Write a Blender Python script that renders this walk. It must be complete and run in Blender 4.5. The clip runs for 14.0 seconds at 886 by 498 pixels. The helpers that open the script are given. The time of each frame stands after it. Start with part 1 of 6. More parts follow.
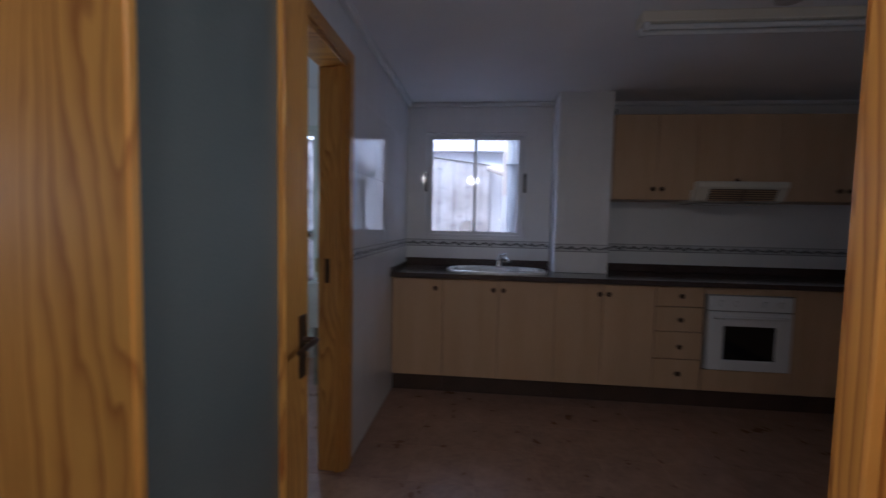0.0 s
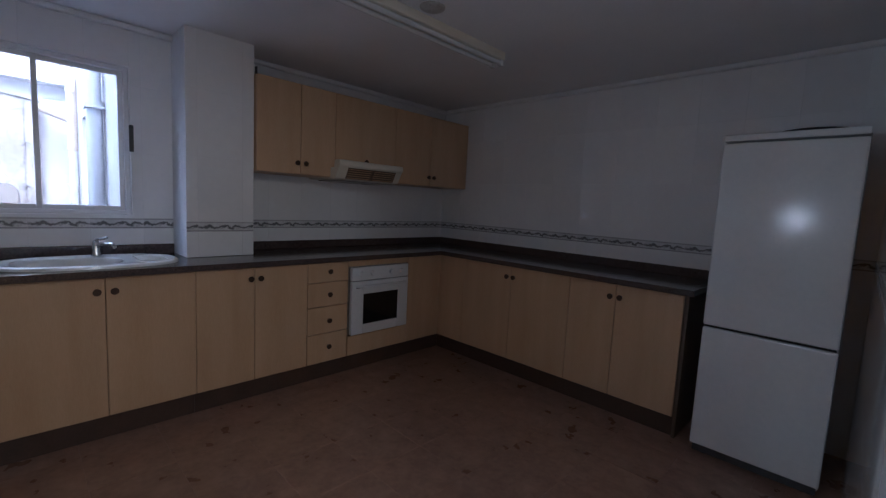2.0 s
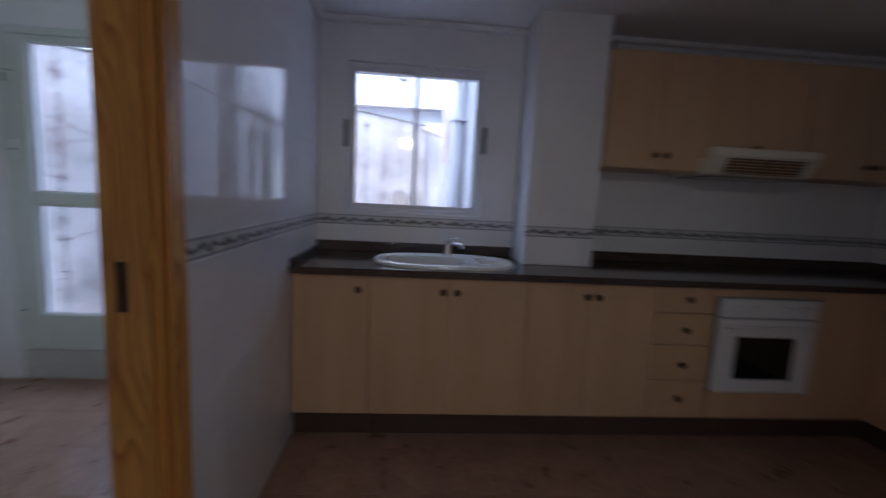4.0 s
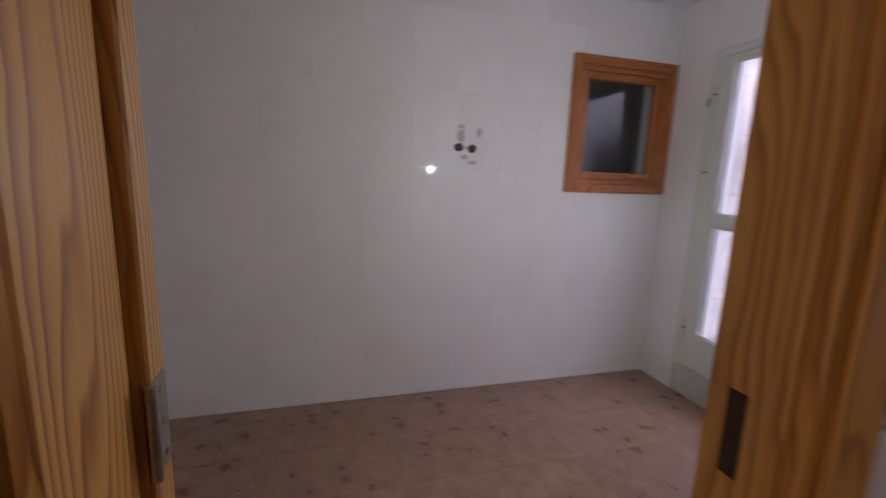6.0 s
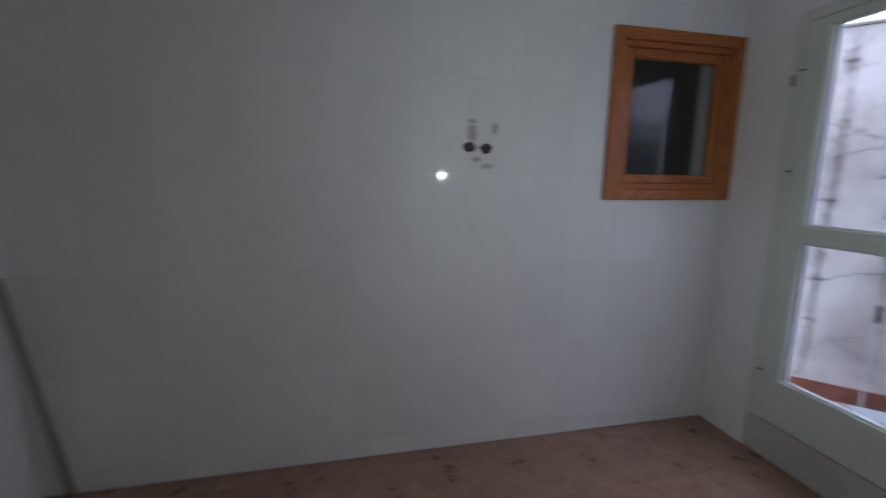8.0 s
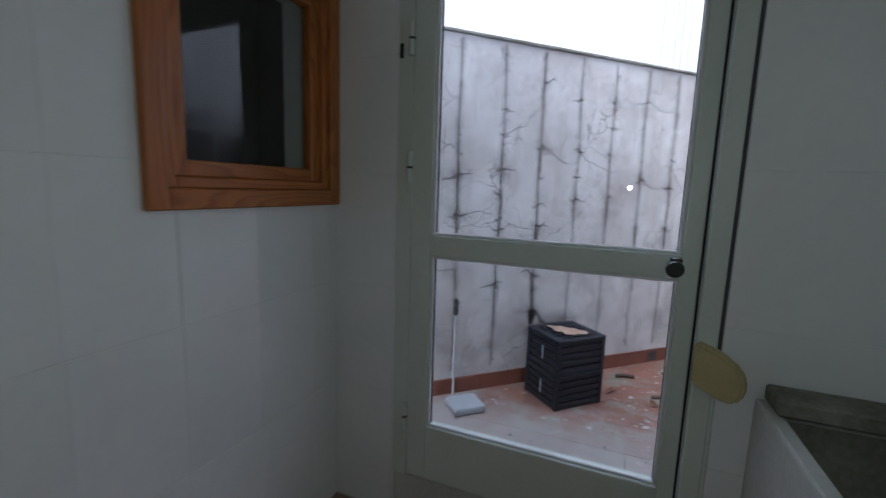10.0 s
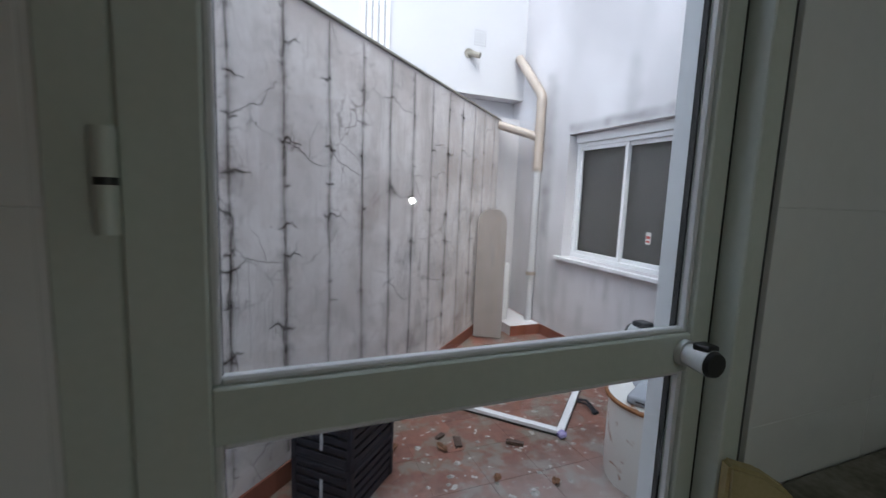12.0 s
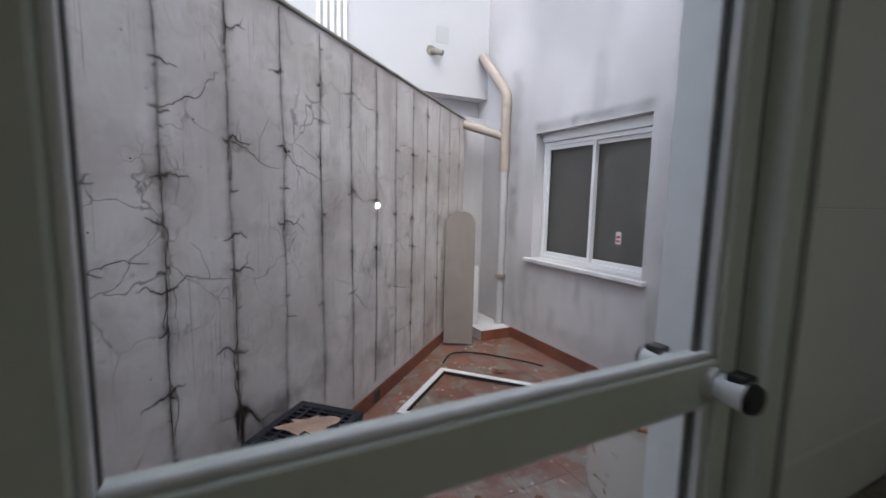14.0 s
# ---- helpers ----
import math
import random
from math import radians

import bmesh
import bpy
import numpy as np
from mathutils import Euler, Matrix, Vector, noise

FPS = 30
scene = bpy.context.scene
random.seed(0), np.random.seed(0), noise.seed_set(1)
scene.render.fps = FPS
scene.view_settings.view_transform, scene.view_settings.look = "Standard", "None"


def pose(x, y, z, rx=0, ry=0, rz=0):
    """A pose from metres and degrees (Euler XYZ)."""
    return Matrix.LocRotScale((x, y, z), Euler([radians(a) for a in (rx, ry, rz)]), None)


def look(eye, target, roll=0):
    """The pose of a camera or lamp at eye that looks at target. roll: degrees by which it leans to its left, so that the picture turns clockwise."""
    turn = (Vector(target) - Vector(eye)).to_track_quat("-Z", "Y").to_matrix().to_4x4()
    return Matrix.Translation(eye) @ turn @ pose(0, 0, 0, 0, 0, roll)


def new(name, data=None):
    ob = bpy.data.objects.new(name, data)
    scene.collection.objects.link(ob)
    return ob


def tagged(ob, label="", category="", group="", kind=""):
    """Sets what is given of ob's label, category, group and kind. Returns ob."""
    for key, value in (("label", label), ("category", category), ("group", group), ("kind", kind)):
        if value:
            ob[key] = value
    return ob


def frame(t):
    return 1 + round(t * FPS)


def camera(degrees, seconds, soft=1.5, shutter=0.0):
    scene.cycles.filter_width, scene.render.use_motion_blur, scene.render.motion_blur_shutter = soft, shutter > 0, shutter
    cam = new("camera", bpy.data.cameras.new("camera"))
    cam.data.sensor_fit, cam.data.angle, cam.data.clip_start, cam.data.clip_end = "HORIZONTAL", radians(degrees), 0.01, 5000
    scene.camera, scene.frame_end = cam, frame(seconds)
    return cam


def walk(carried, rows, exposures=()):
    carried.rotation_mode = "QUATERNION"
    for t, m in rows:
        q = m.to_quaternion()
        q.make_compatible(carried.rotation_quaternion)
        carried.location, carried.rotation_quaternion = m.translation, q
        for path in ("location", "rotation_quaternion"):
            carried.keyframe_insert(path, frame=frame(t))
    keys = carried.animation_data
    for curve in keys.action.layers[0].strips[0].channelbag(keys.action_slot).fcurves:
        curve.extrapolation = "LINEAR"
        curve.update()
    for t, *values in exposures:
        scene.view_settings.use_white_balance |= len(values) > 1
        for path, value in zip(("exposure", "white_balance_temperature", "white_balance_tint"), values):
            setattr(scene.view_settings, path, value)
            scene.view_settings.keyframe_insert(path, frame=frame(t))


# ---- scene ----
cam = camera(92.5, 14.0, soft=1.3, shutter=0.5)
PATH = [
    (0, (0.679, -3.633, 1.271), (0.483, -1.646, 1.144), 1.2),
    (0.5, (0.582, -3.508, 1.252), (0.938, -1.545, 1.11), 2.2),
    (1, (0.544, -3.374, 1.248), (1.305, -1.533, 1.075), 2.0),
    (1.5, (0.501, -3.302, 1.304), (1.665, -1.69, 1.094), 1.9),
    (2, (0.48, -3.225, 1.304), (1.897, -1.829, 1.097), 2.9),
    (2.5, (0.541, -3.129, 1.305), (1.966, -1.743, 1.09), 3.0),
    (3, (0.608, -3.01, 1.309), (1.839, -1.451, 1.079), 2.2),
    (3.5, (0.61, -2.824, 1.321), (1.437, -1.021, 1.065), 1.6),
    (3.9, (0.553, -2.68, 1.269), (0.882, -0.723, 1.023), 2.3),
    (4, (0.585, -2.647, 1.273), (0.731, -0.669, 1.018), 2.9),
    (4.2, (0.564, -2.581, 1.324), (0.38, -0.613, 1.014), 3.2),
    (6.3, (0.248, -2.076, 1.359), (-1.708, -1.894, 0.982), 1.7),
    (6.5, (0.213, -2.028, 1.392), (-1.746, -2.092, 0.991), 1.1),
    (7, (0.157, -1.966, 1.383), (-1.756, -2.41, 1.009), 0.0),
    (7.5, (0.035, -1.937, 1.371), (-1.915, -2.198, 1.013), 0.6),
    (8, (-0.157, -1.943, 1.356), (-2.082, -1.512, 1.028), 0.8),
    (8.5, (-0.429, -1.909, 1.344), (-2.106, -0.869, 1.017), 1.2),
    (9, (-0.666, -1.750, 1.336), (-2.086, -0.375, 1.028), 0.8),
    (9.2, (-0.745, -1.676, 1.334), (-2.034, -0.179, 1.028), 1.4),
    (11.3, (-1.476, -0.774, 1.385), (-1.203, 1.19, 1.123), 1.2),
    (11.5, (-1.532, -0.679, 1.398), (-1.081, 1.253, 1.141), 1.7),
    (12, (-1.589, -0.504, 1.408), (-0.847, 1.337, 1.16), 2.2),
    (12.5, (-1.561, -0.317, 1.408), (-0.692, 1.469, 1.17), 2.2),
    (13, (-1.507, -0.153, 1.405), (-0.624, 1.626, 1.168), 1.4),
    (13.5, (-1.519, -0.159, 1.407), (-0.632, 1.617, 1.169), 1.2),
    (14, (-1.547, -0.342, 1.414), (-0.653, 1.432, 1.178), 1.2),
]
walk(cam, [(t, look(eye, target, roll)) for t, eye, target, roll in PATH],
     exposures=[(0, 2.7, 5100, 14), (1.0, 3.05, 4950, 12), (2.2, 3.4, 4900, 12), (3.2, 3.35, 4900, 13), (4.2, 2.95, 5200, 14), (6.3, 3.45, 6250, 31), (7.0, 3.4, 6100, 29), (7.5, 3.3, 5800, 22), (8.0, 2.85, 5600, 15), (8.4, 2.3, 5550, 14), (9.2, 2.2, 5500, 12), (11.3, 2.1, 6000, 4), (12.0, 1.85, 6100, 7), (12.5, 1.8, 6200, 8), (14, 1.55, 6400, 10)])

# ---- world and light ----
world = bpy.data.worlds.new("overcast_sky")
scene.world = world
scene.cycles.max_bounces, scene.cycles.diffuse_bounces, scene.cycles.transparent_max_bounces = 12, 8, 12
world.use_nodes = True
wn = world.node_tree
sky = wn.nodes.new("ShaderNodeTexSky")
sky.sky_type, sky.sun_disc = "NISHITA", False
sky.sun_elevation, sky.sun_rotation = radians(52), radians(200)
sky.dust_density = 4.0
soft_sky = wn.nodes.new("ShaderNodeMix")
soft_sky.data_type = "RGBA"
soft_sky.inputs["Factor"].default_value = 0.6
soft_sky.inputs["B"].default_value = (6.0, 6.3, 7.0, 1)
wn.links.new(sky.outputs["Color"], soft_sky.inputs["A"])
wn.links.new(soft_sky.outputs["Result"], wn.nodes["Background"].inputs["Color"])
wn.nodes["Background"].inputs["Strength"].default_value = 0.15

sun = new("sun", bpy.data.lights.new("sun", "SUN"))
sun.data.energy, sun.data.angle, sun.data.color = 0.6, radians(40), (1.0, 0.97, 0.92)
sun.matrix_world = look((0, 0, 10), (1.0, 2.6, 5.0))

# Unseen warm fill lamp, added in the hall to brighten the door wood.
hall_fill = new("hall_fill_light", bpy.data.lights.new("hall_fill_light", "POINT"))
hall_fill.data.energy, hall_fill.data.color, hall_fill.data.shadow_soft_size = 2.8, (1.0, 0.86, 0.66), 0.11
hall_fill.location = (0.42, -4.2, 2.08)


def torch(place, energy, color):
    """Adds a fixed stand-in for the walker's small white torch, whose glare shows on tiles and glass."""
    ob = new("fixed_torch_light", bpy.data.lights.new("fixed_torch_light", "POINT"))
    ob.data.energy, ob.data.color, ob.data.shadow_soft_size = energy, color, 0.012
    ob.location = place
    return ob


# One unmoving lamp added per room, its place and power tuned for brightness.
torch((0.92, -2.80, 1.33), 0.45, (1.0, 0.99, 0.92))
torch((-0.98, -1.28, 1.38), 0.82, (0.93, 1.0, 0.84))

# ---- helpers of this scene ----


def box(bm, x0, x1, y0, y1, z0, z1, bevel=0.0, seg=1):
    r = bmesh.ops.create_cube(bm, size=1.0, matrix=Matrix.Translation(((x0 + x1) / 2, (y0 + y1) / 2, (z0 + z1) / 2)) @ Matrix.Diagonal((abs(x1 - x0), abs(y1 - y0), abs(z1 - z0), 1)))
    if bevel:
        es = list({e for v in r["verts"] for e in v.link_edges})
        bmesh.ops.bevel(bm, geom=es, offset=bevel, segments=seg, affect="EDGES", profile=0.5)
    return bm


def boxed(*a, **k):
    return box(bmesh.new(), *a, **k)


def cyl(bm, p, q, r, r2=None, n=20, caps=True):
    p, q = Vector(p), Vector(q)
    d = q - p
    m = Matrix.Translation((p + q) / 2) @ d.to_track_quat("Z", "Y").to_matrix().to_4x4()
    bmesh.ops.create_cone(bm, cap_ends=caps, segments=n, radius1=r, radius2=r if r2 is None else r2, depth=d.length, matrix=m)
    return bm


def rod(*a, **k):
    return cyl(bmesh.new(), *a, **k)


def lathe(bm, profile, centre, n=32):
    """Rings of (radius, z) round a vertical axis."""
    cx, cy, cz = centre
    rings = []
    for r, z in profile:
        if r < 1e-4:
            rings.append([bm.verts.new((cx, cy, cz + z))])
        else:
            rings.append([bm.verts.new((cx + r * math.cos(2 * math.pi * i / n), cy + r * math.sin(2 * math.pi * i / n), cz + z)) for i in range(n)])
    for a, b in zip(rings, rings[1:]):
        for i in range(n):
            j = (i + 1) % n
            if len(a) == 1:
                bm.faces.new((a[0], b[i], b[j]))
            elif len(b) == 1:
                bm.faces.new((a[i], b[0], a[j]))
            else:
                bm.faces.new((a[i], b[i], b[j], a[j]))
    bmesh.ops.recalc_face_normals(bm, faces=bm.faces)
    return bm


def tube(bm, pts, r, n=12):
    """A round tube along a line of points."""
    pts = [Vector(p) for p in pts]
    rings = []
    for i, p in enumerate(pts):
        d = (pts[min(i + 1, len(pts) - 1)] - pts[max(i - 1, 0)]).normalized()
        q = d.to_track_quat("Z", "Y").to_matrix()
        rings.append([bm.verts.new(p + q @ Vector((r * math.cos(2 * math.pi * k / n), r * math.sin(2 * math.pi * k / n), 0))) for k in range(n)])
    for a, b in zip(rings, rings[1:]):
        for k in range(n):
            bm.faces.new((a[k], a[(k + 1) % n], b[(k + 1) % n], b[k]))
    bm.faces.new(rings[0])
    bm.faces.new(rings[-1])
    bmesh.ops.recalc_face_normals(bm, faces=bm.faces)
    return bm


def origin_of(ob):
    p = Vector((0, 0, 0))
    while ob is not None:
        p = p + ob.location
        ob = ob.parent
    return p


def mesh_of(name, bm, material, smooth=False):
    me = bpy.data.meshes.new(name)
    bm.to_mesh(me)
    bm.free()
    me.materials.append(material)
    if smooth:
        me.shade_smooth()
        me.set_sharp_from_angle(angle=radians(40))
    return me


def part(name, bm, material, parent, label="", local=False, smooth=False):
    if not local:
        bmesh.ops.translate(bm, vec=-origin_of(parent), verts=bm.verts)
    ob = new(name, mesh_of(name, bm, material, smooth))
    ob.parent = parent
    if label:
        ob["label"] = label
    return ob


def thing(name, place, label, category, group="", turn=0.0):
    ob = new(name)
    ob.location = place
    ob.rotation_euler = (0, 0, radians(turn))
    ob.empty_display_size = 0.1
    return tagged(ob, label, category, group)


def solid(name, bm, material, label, category, kind="", smooth=False, group=""):
    return tagged(new(name, mesh_of(name, bm, material, smooth)), label, category, group, kind)


# ---- materials ----


def surf(name, c1, c2, scale=6.0, rough=0.5, bump=0.1, fine=60.0, stretch=(1, 1, 1), metal=0.0, spec=0.5, rvar=0.1, per_piece=0.0, grit=0.35, coat=0.0, depth=0.002):
    m = bpy.data.materials.new(name)
    m.use_nodes = True
    nt = m.node_tree
    N, L = nt.nodes, nt.links
    b = N["Principled BSDF"]
    tc = N.new("ShaderNodeTexCoord")
    mp = N.new("ShaderNodeMapping")
    mp.inputs["Scale"].default_value = stretch
    L.new(tc.outputs["Object"], mp.inputs["Vector"])
    vec = mp.outputs["Vector"]
    if per_piece:
        oi = N.new("ShaderNodeObjectInfo")
        sh = N.new("ShaderNodeVectorMath")
        sh.operation = "MULTIPLY_ADD"
        cx = N.new("ShaderNodeCombineXYZ")
        for k in "XYZ":
            L.new(oi.outputs["Random"], cx.inputs[k])
        L.new(cx.outputs[0], sh.inputs[0])
        sh.inputs[1].default_value = (13, 7, 19)
        L.new(vec, sh.inputs[2])
        vec = sh.outputs[0]
    n1 = N.new("ShaderNodeTexNoise")
    n1.inputs["Scale"].default_value, n1.inputs["Detail"].default_value = scale, 5
    L.new(vec, n1.inputs["Vector"])
    n2 = N.new("ShaderNodeTexNoise")
    n2.inputs["Scale"].default_value, n2.inputs["Detail"].default_value = fine, 3
    L.new(vec, n2.inputs["Vector"])
    mixn = N.new("ShaderNodeMix")
    mixn.inputs["Factor"].default_value = grit
    L.new(n1.outputs["Fac"], mixn.inputs["A"])
    L.new(n2.outputs["Fac"], mixn.inputs["B"])
    ramp = N.new("ShaderNodeValToRGB")
    ramp.color_ramp.elements[0].position, ramp.color_ramp.elements[1].position = 0.28, 0.72
    ramp.color_ramp.elements[0].color, ramp.color_ramp.elements[1].color = (*c1, 1), (*c2, 1)
    L.new(mixn.outputs["Result"], ramp.inputs["Fac"])
    col = ramp.outputs["Color"]
    if per_piece:
        hv = N.new("ShaderNodeHueSaturation")
        mr = N.new("ShaderNodeMapRange")
        mr.inputs["To Min"].default_value, mr.inputs["To Max"].default_value = 1 - per_piece, 1 + per_piece
        L.new(oi.outputs["Random"], mr.inputs["Value"])
        L.new(mr.outputs["Result"], hv.inputs["Value"])
        L.new(col, hv.inputs["Color"])
        col = hv.outputs["Color"]
    L.new(col, b.inputs["Base Color"])
    rr = N.new("ShaderNodeMapRange")
    rr.inputs["To Min"].default_value, rr.inputs["To Max"].default_value = max(rough - rvar, 0.02), min(rough + rvar, 1)
    L.new(n1.outputs["Fac"], rr.inputs["Value"])
    L.new(rr.outputs["Result"], b.inputs["Roughness"])
    bp = N.new("ShaderNodeBump")
    bp.inputs["Strength"].default_value, bp.inputs["Distance"].default_value = bump, depth
    L.new(mixn.outputs["Result"], bp.inputs["Height"])
    L.new(bp.outputs["Normal"], b.inputs["Normal"])
    b.inputs["Metallic"].default_value = metal
    b.inputs["Specular IOR Level"].default_value = spec
    b.inputs["Coat Weight"].default_value = coat
    b.inputs["Coat Roughness"].default_value = 0.12
    return m


def wood(name, dark, light, along="Z", rings=52.0, rough=0.42, coat=0.15):
    """Varnished pine: growth lines drawn out along the board, bent into tall arches, each darkening to a sharp late edge, with fine pores."""
    m = bpy.data.materials.new(name)
    m.use_nodes = True
    N, L = m.node_tree.nodes, m.node_tree.links
    b = N["Principled BSDF"]
    tc = N.new("ShaderNodeTexCoord")

    def drawn(scale):
        mp = N.new("ShaderNodeMapping")
        mp.inputs["Scale"].default_value = tuple(scale if k == along else 1.0 for k in "XYZ")
        L.new(tc.outputs["Object"], mp.inputs["Vector"])
        return mp.outputs["Vector"]

    def noise_of(vec, scale, detail):
        n = N.new("ShaderNodeTexNoise")
        n.inputs["Scale"].default_value, n.inputs["Detail"].default_value = scale, detail
        L.new(vec, n.inputs["Vector"])
        return n.outputs["Fac"]

    def op(kind, a, c, d=None):
        n = N.new("ShaderNodeMath")
        n.operation = kind
        for i, v in enumerate((a, c, d)):
            if v is None:
                continue
            if isinstance(v, (int, float)):
                n.inputs[i].default_value = v
            else:
                L.new(v, n.inputs[i])
        return n.outputs[0]

    sep = N.new("ShaderNodeSeparateXYZ")
    L.new(tc.outputs["Object"], sep.inputs[0])
    axes = [sep.outputs[k] for k in "XYZ" if k != along]
    u = op("ADD", axes[0], axes[1])
    u = op("MULTIPLY_ADD", noise_of(drawn(0.14), 6.0, 1.5), 0.38, u)
    u = op("MULTIPLY_ADD", noise_of(drawn(0.30), 22.0, 2.0), 0.022, u)
    ring = op("FRACT", op("MULTIPLY", u, rings), 0)
    late = op("MULTIPLY", op("POWER", ring, 2.6), op("SMOOTH_MIN", op("MULTIPLY", op("SUBTRACT", 1.0, ring), 7.0), 1.0, 0.2))
    fib = noise_of(drawn(0.03), 260.0, 3.0)
    slow = noise_of(drawn(0.2), 7.0, 2.0)
    tone = op("ADD", op("MULTIPLY", late, op("MULTIPLY_ADD", slow, 1.3, 0.25)), op("MULTIPLY", fib, 0.30))
    ramp = N.new("ShaderNodeValToRGB")
    ramp.color_ramp.elements[0].position, ramp.color_ramp.elements[1].position = 0.08, 0.85
    ramp.color_ramp.elements[0].color, ramp.color_ramp.elements[1].color = (*light, 1), (*dark, 1)
    L.new(tone, ramp.inputs["Fac"])
    hv = N.new("ShaderNodeHueSaturation")
    L.new(op("MULTIPLY_ADD", noise_of(drawn(0.5), 3.0, 3.0), 0.5, 0.75), hv.inputs["Value"])
    L.new(ramp.outputs["Color"], hv.inputs["Color"])
    L.new(hv.outputs["Color"], b.inputs["Base Color"])
    b.inputs["Roughness"].default_value = rough
    b.inputs["Coat Weight"].default_value = coat
    b.inputs["Coat Roughness"].default_value = 0.15
    bp = N.new("ShaderNodeBump")
    bp.inputs["Strength"].default_value, bp.inputs["Distance"].default_value = 0.05, 0.0005
    L.new(tone, bp.inputs["Height"])
    L.new(bp.outputs["Normal"], b.inputs["Normal"])
    return m


def glass_mat(name):
    """A thin clear pane: straight through, with a mirror gloss that grows at grazing angles."""
    m = bpy.data.materials.new(name)
    m.use_nodes = True
    N, L = m.node_tree.nodes, m.node_tree.links
    N.remove(N["Principled BSDF"])
    tr, gl, fr, mx = N.new("ShaderNodeBsdfTransparent"), N.new("ShaderNodeBsdfGlossy"), N.new("ShaderNodeLayerWeight"), N.new("ShaderNodeMixShader")
    tr.inputs["Color"].default_value = (0.95, 0.965, 0.96, 1)
    gl.inputs["Roughness"].default_value = 0.01
    pw_, ad = N.new("ShaderNodeMath"), N.new("ShaderNodeMath")
    pw_.operation, ad.operation = "POWER", "MULTIPLY_ADD"
    pw_.inputs[1].default_value = 4.5
    ad.inputs[1].default_value, ad.inputs[2].default_value = 0.6, 0.035
    L.new(fr.outputs["Facing"], pw_.inputs[0])
    L.new(pw_.outputs[0], ad.inputs[0])
    L.new(ad.outputs[0], mx.inputs[0])
    L.new(tr.outputs[0], mx.inputs[1])
    L.new(gl.outputs[0], mx.inputs[2])
    L.new(mx.outputs[0], N["Material Output"].inputs["Surface"])
    return m


M_TILE = surf("white_glazed_tile", (0.77, 0.78, 0.80), (0.84, 0.845, 0.86), 3, 0.05, 0.015, 25, spec=0.5, rvar=0.02, per_piece=0.02, depth=0.004)
M_GROUT = surf("pale_grout", (0.66, 0.67, 0.69), (0.75, 0.76, 0.78), 20, 0.9, 0.3, 150)
M_PLASTER = surf("painted_ceiling_plaster", (0.74, 0.745, 0.77), (0.83, 0.83, 0.85), 2, 0.85, 0.2, 90)
M_HALL = surf("cream_hall_paint", (0.60, 0.53, 0.42), (0.68, 0.61, 0.50), 2, 0.8, 0.2, 90)
M_FLOOR = surf("brown_marbled_floor_tile", (0.19, 0.108, 0.076), (0.37, 0.23, 0.164), 9, 0.30, 0.03, 34, per_piece=0.03, grit=0.35, rvar=0.08)
M_PINE = wood("honey_varnished_pine", (0.33, 0.115, 0.018), (0.70, 0.37, 0.078))
M_PINE_H = wood("honey_varnished_pine_cross", (0.33, 0.115, 0.018), (0.70, 0.37, 0.078), along="X")
M_DARKPINE = wood("reddish_varnished_pine", (0.17, 0.052, 0.018), (0.26, 0.085, 0.028), rings=40)
M_DARKPINE_X = wood("reddish_varnished_pine_crossx", (0.17, 0.052, 0.018), (0.26, 0.085, 0.028), along="X", rings=40)
M_AMBER = wood("amber_varnished_pine", (0.27, 0.078, 0.014), (0.44, 0.150, 0.030), rings=40)
M_AMBER_H = wood("amber_varnished_pine_cross", (0.27, 0.078, 0.014), (0.44, 0.150, 0.030), along="Y", rings=40)
M_BEECH = surf("beech_laminate", (0.50, 0.33, 0.19), (0.60, 0.42, 0.26), 3, 0.4, 0.05, 70, stretch=(4, 4, 0.5), rvar=0.06)
M_BEECH_EDGE = surf("beech_edge_band", (0.40, 0.26, 0.14), (0.5, 0.34, 0.2), 6, 0.45, 0.05, 80)
M_CARCASS = surf("dark_cabinet_carcass", (0.10, 0.07, 0.05), (0.15, 0.11, 0.08), 8, 0.6, 0.1, 80)
M_PLINTH = surf("dark_brown_plinth", (0.055, 0.033, 0.024), (0.09, 0.055, 0.04), 8, 0.5, 0.1, 80)
M_KNOB = surf("dark_bronze_knob", (0.05, 0.03, 0.02), (0.10, 0.06, 0.04), 20, 0.4, 0.1, 90, metal=0.6)
M_GRANITE = surf("brown_black_granite", (0.018, 0.014, 0.014), (0.12, 0.085, 0.075), 60, 0.12, 0.03, 160, grit=0.5, rvar=0.04)
M_CERAMIC = surf("white_sink_ceramic", (0.76, 0.76, 0.75), (0.83, 0.83, 0.82), 3, 0.12, 0.02, 40, rvar=0.04)
M_CHROME = surf("worn_chrome", (0.6, 0.6, 0.6), (0.75, 0.75, 0.76), 20, 0.18, 0.05, 90, metal=1.0)
M_STEEL = surf("tarnished_steel", (0.30, 0.28, 0.25), (0.48, 0.46, 0.42), 30, 0.35, 0.15, 120, metal=1.0)
M_WHITE_ENAMEL = surf("white_enamel", (0.66, 0.68, 0.70), (0.76, 0.77, 0.78), 2.5, 0.17, 0.04, 45, rvar=0.04)
M_CREAM_PLASTIC = surf("aged_cream_plastic", (0.68, 0.64, 0.54), (0.76, 0.72, 0.62), 4, 0.4, 0.05, 60)
M_BLACK_GLASS = surf("black_oven_glass", (0.006, 0.006, 0.007), (0.014, 0.013, 0.013), 8, 0.08, 0.02, 40, rvar=0.03)
M_BLACK = surf("black_plastic", (0.012, 0.012, 0.014), (0.03, 0.03, 0.034), 14, 0.4, 0.1, 90)
M_RUBBER = surf("black_rubber_seal", (0.01, 0.01, 0.01), (0.022, 0.022, 0.022), 18, 0.7, 0.1, 90)
